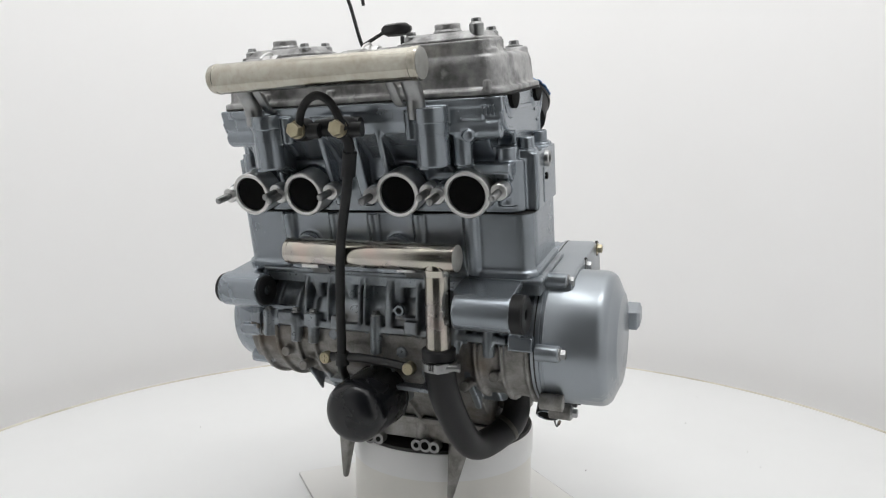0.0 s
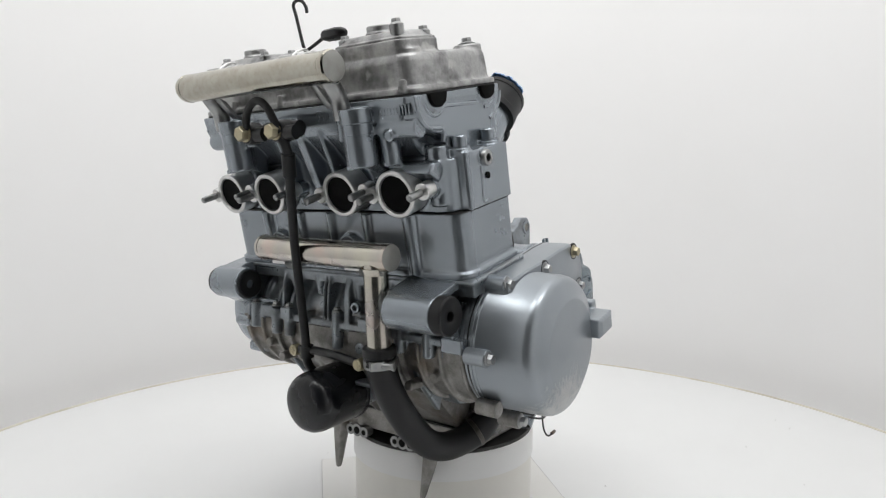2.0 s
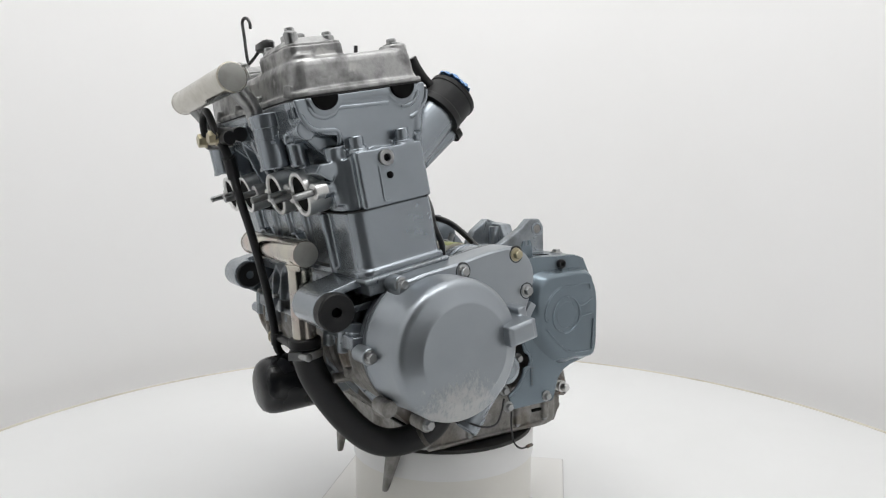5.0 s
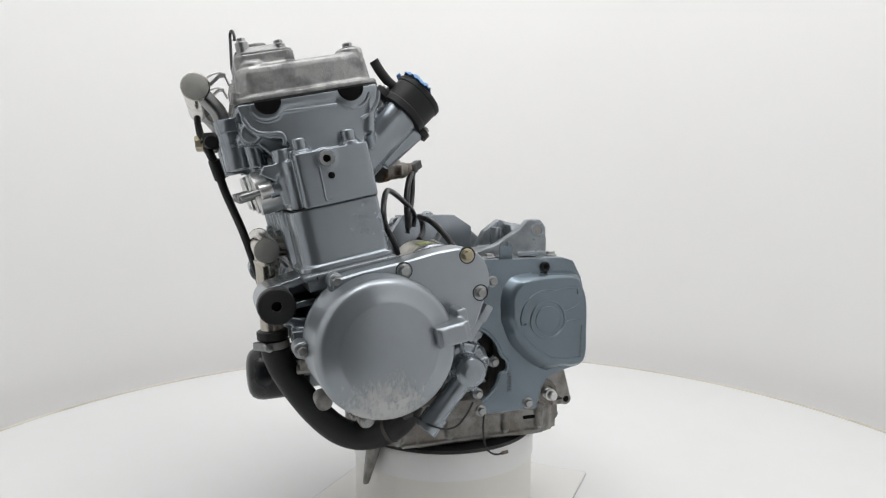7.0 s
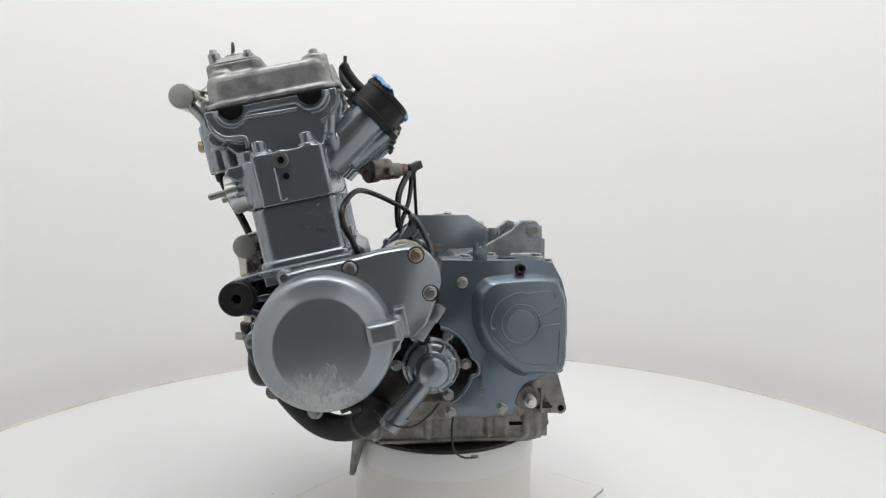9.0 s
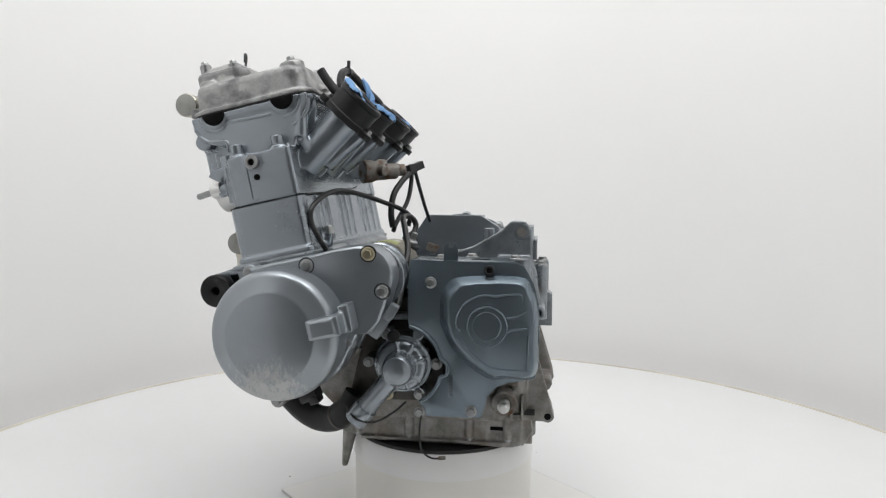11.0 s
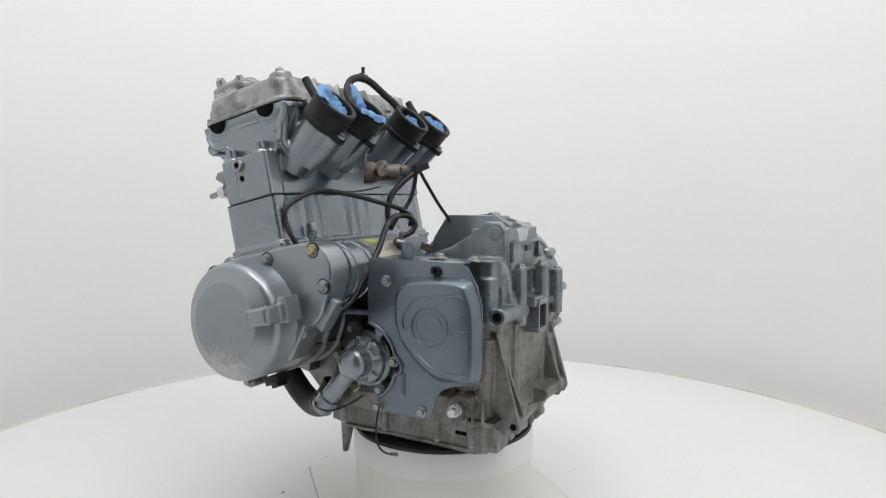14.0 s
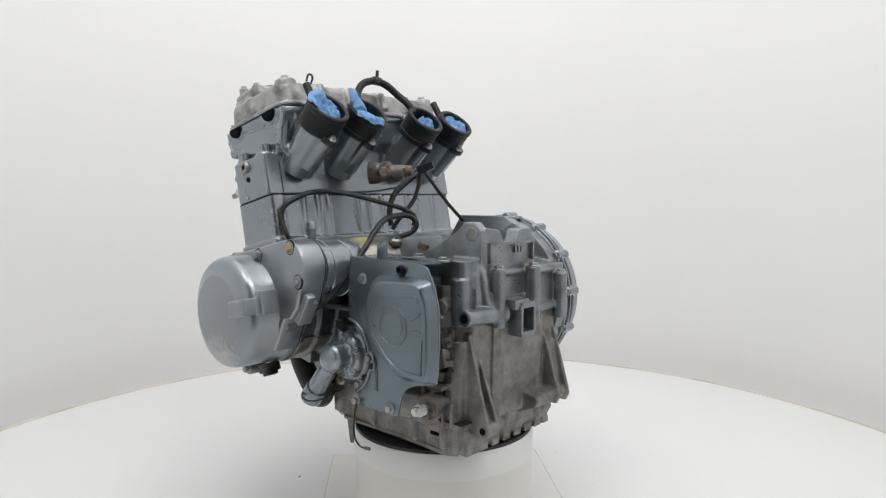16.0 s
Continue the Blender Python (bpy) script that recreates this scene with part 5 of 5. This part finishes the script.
    box(bm, (0, 0, 0), (0.006, 0.015, 0.009), pose(-0.2665, -0.108, 0.277, 0, 0, 60))
    cyl(bm, (-0.266, -0.100, 0.277), (-0.258, -0.1215, 0.277), 0.0036, n=14)
    clamp = part("hose_clamp", bm, STEEL, hose, "bright steel worm-drive hose clamp")
    for i in range(6):
        bm = B()
        a = radians(168 + i * 6.0)
        box(bm, (0, 0, 0), (0.0008, 0.0008, 0.0066), Matrix.Translation((-0.2499 + 0.01875 * math.cos(a), -0.0985 + 0.01875 * math.sin(a), 0.277)) @ Matrix.Rotation(a, 4, "Z"))
        part("clamp_slot", bm, GASKET, clamp)
    bm = B()
    lathe(bm, [(0.0042, 0), (0.0048, 0.0005), (0.0048, 0.003), (0.0035, 0.0038)], (-0.258, -0.1215, 0.277), (0.33, -0.94, 0), 8)
    part("clamp_screw", bm, STEEL, clamp)
    bm = B()
    lathe(bm, [(0.0170, 0), (0.0178, 0.0003), (0.0178, 0.0052), (0.0170, 0.0055)], (-0.1190, -0.1320, 0.1672), (0.72, -0.50, 0.48), 40)
    part("end_clamp", bm, OILY_SHADE, hose, "oily steel hose clamp")
    # oil filter
    bm = B()
    lathe(bm, [(0.0, 0.0), (0.014, 0.0006), (0.0240, 0.0025), (0.0300, 0.0062), (0.0338, 0.0125), (0.0352, 0.0195), (0.0356, 0.030), (0.0356, 0.072), (0.0366, 0.073), (0.0366, 0.0765), (0.031, 0.079), (0.0, 0.079)], (-0.2785, -0.003, 0.2165), (1, 0, 0.045), 56)
    part("oil_filter", bm, GLOSSY, ENGINE, "glossy black spin-on oil filter", sharp=40)
    # strap with brass screws
    bm = B()
    tube(bm, [(-0.2375, -0.058, 0.2655), (-0.240, -0.035, 0.269), (-0.2405, 0.0, 0.2715), (-0.239, 0.03, 0.270), (-0.236, 0.048, 0.2675)], 0.0052, 10)
    strap = part("line_strap", bm, PLASTIC, ENGINE, "black strap held by brass screws")
    for y, z in ((-0.058, 0.2655), (0.048, 0.2675)):
        bm = B()
        lathe(bm, [(0.0072, -0.006), (0.0072, 0.0015), (0.0062, 0.003), (0.0, 0.0032)], (-0.241, y, z), (-1, 0, 0), 20)
        box(bm, (-0.2444, y, z), (0.0006, 0.0085, 0.0016))
        box(bm, (-0.2444, y, z), (0.0006, 0.0016, 0.0085))
        part("brass_screw", bm, GOLD, strap, "brass cross-head screw")
    # oil line
    bm = B()
    tube(bm, [(-0.322, -0.026, 0.517), (-0.3165, -0.030, 0.505), (-0.310, -0.027, 0.490), (-0.2985, -0.016, 0.455), (-0.277, 0.004, 0.402), (-0.258, 0.017, 0.34), (-0.2465, 0.023, 0.29), (-0.2415, 0.0255, 0.258), (-0.231, 0.026, 0.242)], 0.0052, 14)
    line = part("oil_line", bm, RUBBER, ENGINE, "black rubber oil line with gold banjo bolts")
    bm = B()
    cyl(bm, (-0.3125, -0.029, 0.497), (-0.305, -0.0225, 0.474), 0.0072, n=16)
    part("sleeve", bm, RUBBER, line)
    bm = B()
    cyl(bm, (-0.2412, 0.025, 0.262), (-0.2425, 0.0245, 0.2765), 0.0078, n=16)
    part("sleeve", bm, RUBBER, line)
    bm = B()
    tube(bm, [(-0.325, 0.021, 0.519), (-0.329, 0.016, 0.535), (-0.3305, 0.006, 0.547), (-0.3305, -0.006, 0.550), (-0.330, -0.018, 0.543), (-0.3265, -0.026, 0.528), (-0.323, -0.031, 0.517)], 0.0041, 14)
    part("loop_line", bm, RUBBER, line)
    for y in (0.0235, -0.0245):
        bm = B()
        lathe(bm, [(0.0105, 0.0), (0.0115, 0.002), (0.0115, 0.016), (0.0095, 0.018)], (-0.3245, y, 0.519), (1, 0, 0.1), 24)
        cyl(bm, (-0.318, y - 0.004, 0.518), (-0.315, y - 0.020, 0.518), 0.0075, n=16)
        part("banjo_eye", bm, PLASTIC, line)
        bm = B()
        lathe(bm, [(0.0092, 0), (0.0092, 0.0012), (0.0078, 0.0016)], (-0.3245, y, 0.519), (-1, 0, -0.1), 24)
        lathe(bm, [(0.0082, 0.0010), (0.0082, 0.0082), (0.0072, 0.0094), (0.0, 0.0094)], (-0.3245, y, 0.519), (-1, 0, -0.1), 6)
        part("banjo_bolt", bm, GOLD, line, "gold banjo bolt")
    bm = B()
    tube(bm, [(-0.3065, 0.012, 0.5215), (-0.302, -0.008, 0.5245), (-0.3, -0.034, 0.5235)], 0.0085, 14)
    part("union", bm, PLASTIC, line)


plumbing()


def intake_rubbers():
    for i, y in enumerate(INTAKES):
        q = Vector((-0.1045, y, 0.548))
        bm = B()
        lathe(bm, [(0.0238, 0.012), (0.0238, 0.0345), (0.0248, 0.0355), (0.0290, 0.0355), (0.0302, 0.034), (0.0302, 0.0295), (0.0292, 0.0285), (0.0292, 0.0085), (0.0300, 0.0075), (0.0300, 0.0), (0.0252, -0.001)], q, IN_DIR, 44)
        for s, b in ((-1, 0.6), (1, 0.6)):
            e = Vector((0.724, 0, -0.69)) * 0.0225 * s
            cyl(bm, q + e * 1.35 - IN_DIR * 0.001, q + e * 1.35 + IN_DIR * 0.0065, 0.0115, n=20)
        rub = part("intake_rubber", bm, RUBBER, ENGINE, "black rubber intake manifold stub")
        # black floor paints the shade deep in the stub
        bm = B()
        lathe(bm, [(0.0246, 0.012), (0.0246, 0.016), (0.0, 0.016)], q, IN_DIR, 36)
        part("throat", bm, SOOT_SHADE, rub)
        for s in (-1, 1):
            e = Vector((0.724, 0, -0.69)) * 0.0335 * s
            bm = B()
            hex_bolt(bm, q + e + IN_DIR * 0.0065, IN_DIR, r=0.0044, h=0.0055, flange=0.0062)
            part("flange_bolt", bm, STEEL, rub)
        if i in (0, 3):
            bm = B()
            n0 = q + IN_DIR * 0.018 + Vector((-0.724, 0, 0.69)) * 0.028
            tube(bm, [n0, n0 + Vector((-0.008, 0.002, 0.008)), n0 + Vector((-0.016, 0.003, 0.018)), n0 + Vector((-0.023, 0.003, 0.029))], 0.0056, 14)
            part("nipple_cap", bm, RUBBER, rub, "black rubber nipple cap")
    # balance hose with its tee
    bm = B()
    tube(bm, [(-0.112, -0.060, 0.580), (-0.126, -0.053, 0.592), (-0.1385, -0.043, 0.608), (-0.141, -0.030, 0.624), (-0.1395, -0.008, 0.631), (-0.134, 0.012, 0.626), (-0.121, 0.026, 0.610), (-0.106, 0.034, 0.595), (-0.098, 0.036, 0.582)], 0.0056, 14)
    hose = part("vacuum_hose", bm, RUBBER, ENGINE, "black rubber vacuum hose with a tee")
    bm = B()
    cyl(bm, (-0.1395, -0.003, 0.632), (-0.139, -0.002, 0.6475), 0.0026, n=12)
    cyl(bm, (-0.1395, -0.010, 0.6315), (-0.1385, 0.003, 0.631), 0.0066, n=14)
    part("tee", bm, PLASTIC, hose)


intake_rubbers()


def electrics():
    # thermostat outlet with sensor
    bm = B()
    lathe(bm, [(0.017, 0), (0.0155, 0.014), (0.0128, 0.020), (0.0122, 0.036), (0.0112, 0.038), (0.0112, 0.052)], (-0.108, -0.047, 0.487), (0.80, 0.60, 0.03), 24)
    cyl(bm, (-0.085, -0.03, 0.489), (-0.083, -0.038, 0.501), 0.0085, n=18)
    cyl(bm, (-0.09, -0.04, 0.488), (-0.075, -0.048, 0.488), 0.0075, n=16)
    sens = part("thermostat_outlet", bm, BROWN, ENGINE, "brown-stained metal thermostat outlet with sensor", cast=0.0014, blur=2)
    bm = B()
    lathe(bm, [(0.0078, -0.006), (0.0078, 0.002), (0.0055, 0.004)], (-0.0835, -0.0385, 0.4885), (0.35, -0.93, 0.05), 20)
    part("nozzle", bm, BROWN, sens)
    bm = B()
    lathe(bm, [(0.0095, 0), (0.0095, 0.009), (0.007, 0.010), (0.006, 0.014)], (-0.0715, -0.020, 0.490), (0.8, 0.6, 0.03), 6)
    lathe(bm, [(0.0085, 0.01), (0.0085, 0.018), (0.006, 0.019)], (-0.0715, -0.020, 0.490), (0.8, 0.6, 0.03), 18)
    part("sensor", bm, BROWN, sens)
    bm = B()
    box(bm, (0.004, 0, 0), (0.024, 0.011, 0.011), pose(-0.0455, 0.004, 0.4935, 0, -22, 40))
    box(bm, (-0.004, 0, 0), (0.010, 0.0135, 0.0135), pose(-0.0455, 0.004, 0.4935, 0, -22, 40))
    part("sensor_plug", bm, PLASTIC, sens, "black plastic plug", bevel=0.001)
    # wires
    runs = [
        [(-0.118, -0.178, 0.388), (-0.124, -0.184, 0.402), (-0.134, -0.184, 0.422), (-0.1345, -0.178, 0.440), (-0.125, -0.150, 0.456), (-0.113, -0.122, 0.460), (-0.092, -0.085, 0.453), (-0.068, -0.046, 0.441), (-0.056, -0.026, 0.434), (-0.048, -0.012, 0.424), (-0.050, -0.012, 0.410)],
        [(-0.050, -0.003, 0.486), (-0.058, -0.018, 0.474), (-0.066, -0.036, 0.455), (-0.068, -0.044, 0.43), (-0.066, -0.042, 0.41)],
        [(-0.047, 0.0, 0.487), (-0.048, -0.004, 0.466), (-0.052, -0.012, 0.444), (-0.062, -0.032, 0.418), (-0.066, -0.040, 0.404)],
        [(-0.050, -0.040, 0.394), (-0.040, -0.024, 0.402), (-0.038, -0.018, 0.414), (-0.044, -0.026, 0.424), (-0.050, -0.045, 0.425), (-0.044, -0.075, 0.420), (-0.036, -0.100, 0.406), (-0.028, -0.126, 0.384), (-0.028, -0.158, 0.350), (-0.030, -0.182, 0.325), (-0.037, -0.200, 0.312), (-0.043, -0.208, 0.306)],
        [(-0.043, 0.006, 0.488), (-0.041, 0.025, 0.468), (-0.038, 0.052, 0.441), (-0.036, 0.072, 0.424), (-0.034, 0.085, 0.412)],
    ]
    for pts, r in zip(runs, (0.0034, 0.0044, 0.0032, 0.0040, 0.0027)):
        bm = B()
        tube(bm, pts, r, 10)
        part("wire", bm, PLASTIC, ENGINE, "black insulated wire")
    # thin wire over the block
    bm = B()
    tube(bm, [c(0.051, -0.16, 0.0665), c(0.0525, -0.08, 0.069), c(0.0525, 0.0, 0.071), c(0.055, 0.06, 0.078)], 0.0011, 8)
    part("thin_wire", bm, PLASTIC, ENGINE)
    # lead hanging at the pump
    bm = B()
    tube(bm, [(-0.1, -0.168, 0.196), (-0.078, -0.195, 0.187), (-0.055, -0.196, 0.185), (-0.035, -0.182, 0.193), (-0.022, -0.170, 0.203)], 0.0013, 8)
    part("thin_wire", bm, PLASTIC, ENGINE)
    bm = B()
    tube(bm, [(-0.004, -0.163, 0.185), (-0.006, -0.1655, 0.168), (-0.005, -0.167, 0.15), (0.0, -0.168, 0.139), (0.010, -0.168, 0.1330), (0.024, -0.168, 0.1340)], 0.0012, 8)
    lead = part("hanging_lead", bm, PLASTIC, ENGINE, "thin black lead with a small tip")
    bm = B()
    cyl(bm, (0.018, -0.168, 0.1334), (0.0265, -0.168, 0.1345), 0.0022, n=10)
    part("lead_tip", bm, BROWN, lead)
    # hook and plug over the cover
    bm = B()
    tube(bm, [(-0.287, -0.030, 0.603), (-0.2885, -0.027, 0.612), (-0.289, -0.0185, 0.640), (-0.2893, -0.0145, 0.652), (-0.2885, -0.0175, 0.6568), (-0.2868, -0.0245, 0.6560), (-0.2850, -0.0285, 0.6500), (-0.2848, -0.0300, 0.6440)], 0.0018, 10)
    part("wire_hook", bm, PLASTIC, ENGINE, "bent black wire hook")
    bm = B()
    tube(bm, [(-0.287, -0.030, 0.604), (-0.284, -0.038, 0.609), (-0.281, -0.052, 0.617)], 0.0018, 10)
    part("wire", bm, PLASTIC, ENGINE)
    bm = B()
    rings = []
    for k, w, h in ((0, 0.004, 0.003), (0.004, 0.0065, 0.0052), (0.018, 0.0068, 0.0056), (0.026, 0.0055, 0.005), (0.030, 0.002, 0.002)):
        rings.append([Vector((-0.281, -0.050, 0.6175)) + Vector((0.12, -0.97, 0.05)) * k + Vector((a * w, 0, b * h)) for a, b in ((-1, -0.6), (-0.6, -1), (0.6, -1), (1, -0.6), (1, 0.6), (0.6, 1), (-0.6, 1), (-1, 0.6))])
    loops(bm, rings)
    part("plug", bm, PLASTIC, ENGINE, "black plastic plug")


electrics()


# ---- blue tissue stuffed into the intakes ----
def tissue(y, seed, spill, sink, shift, size, off):
    """A crumpled sheet pushed into an intake: spill is the direction in which it laps over the rim."""
    q = Vector((-0.1045, y, 0.548))
    a, b, d = Vector((-0.724, 0, 0.69)), Vector((0, 1, 0)), IN_DIR
    n, k = 84, 24
    bm = B()
    rows = []
    for j in range(k + 1):
        row = []
        for i in range(n):
            t = 2 * math.pi * i / n
            lap = 0.0 if spill is None else max(0.0, math.cos(t - spill) - 0.45) / 0.55
            edge = size + 0.0095 * min(1.0, lap * 1.6)
            f = j / k
            u, v = math.cos(t) * edge * f, off + math.sin(t) * edge * f
            p = Vector((u, v, seed * 0.37))
            p += Vector((noise.noise(p * 60), noise.noise(p * 60 + Vector((7, 0, 0))), 0)) * 0.006
            long = Vector((p.x * 0.45 + p.y * 0.9, p.y * 0.5 - p.x * 0.25, p.z))
            fold = (1 - 2 * abs(noise.noise(long * 120))) * 0.0048 + (1 - 2 * abs(noise.noise(p * 230 + Vector((0, 5, 0))))) * 0.0034 + noise.noise(p * 520) * 0.001
            high = 0.0295 - sink * 0.010 + fold + noise.noise(p * 40) * 0.006 + shift[0] * u + shift[1] * v
            if f > 0.55:
                rise = min(1.0, lap * 1.6) * min(1.0, (f - 0.55) / 0.2)
                high = high * (1 - rise) + (0.0372 + abs(fold) * 0.7 - max(0.0, f - 0.9) * 0.03 * rise) * rise
            if lap < 0.02 and f > 0.8:
                high -= (f - 0.8) * 0.03
            row.append(bm.verts.new(q + a * u + b * v + d * max(high, 0.0175)))
        rows.append(row)
    for r0, r1 in zip(rows, rows[1:]):
        for i in range(n):
            bm.faces.new((r0[i], r0[(i + 1) % n], r1[(i + 1) % n], r1[i]))
    bmesh.ops.remove_doubles(bm, verts=rows[0], dist=0.0001)
    bmesh.ops.solidify(bm, geom=bm.faces[:], thickness=0.0006)
    return bm


def blue_tissues():
    made = []
    for i, (y, seed, spill, sink, shift, size, off) in enumerate(zip(INTAKES, (3, 8, 5, 12), (5.5, 3.6, None, None), (0.25, 0.45, 1.1, 0.3), ((0.1, -0.1), (-0.25, 0.0), (0.1, 0.3), (-0.05, 0.12)), (0.0222, 0.0226, 0.0165, 0.0215), (0.0, 0.0, 0.0062, 0.0015))):
        bm = tissue(y, seed, spill, sink, shift, size, off)
        if i == 1:
            # a folded tail stands up over the rim
            q = Vector((-0.1045, y, 0.548))
            a, b = Vector((-0.724, 0, 0.69)), Vector((0, 1, 0))
            rings = []
            for k in range(13):
                t = k / 12
                o = q + a * (0.004 + 0.027 * t) + b * (-0.015 - 0.007 * t) + IN_DIR * (0.034 + 0.022 * t - 0.008 * t * t)
                w = 0.0115 * (1 - 0.6 * t)
                rings.append([o + b * math.cos(s) * w * (1 + 0.25 * math.sin(3 * s + k * 0.6)) + IN_DIR * math.sin(s) * w * 0.4 * (1 + 0.45 * math.cos(4 * s + 0.9 * k)) for s in (2 * math.pi * j / 18 for j in range(18))])
            loops(bm, rings)
        made.append(thing("blue_tissue", bm, BLUE, "crumpled blue tissue stuffed into a black intake stub", "tissue", group="tissues in the intakes", sharp=60))
    return made


TISSUES = blue_tissues()


def motions():
    for ob in (TABLE, BOARD, PAD, *TISSUES):
        walk(ob, [(t, pose(0, 0, 0, 0, 0, a)) for t, a in TURN])
    walk(PEDESTAL_ROOT, [(t, pose(0, 0, PEDESTAL_ROOT.location.z, 0, 0, a)) for t, a in TURN])
    walk(ENGINE, [(t, pose(0, 0, TOP, 0, 0, a)) for t, a in TURN])


motions()
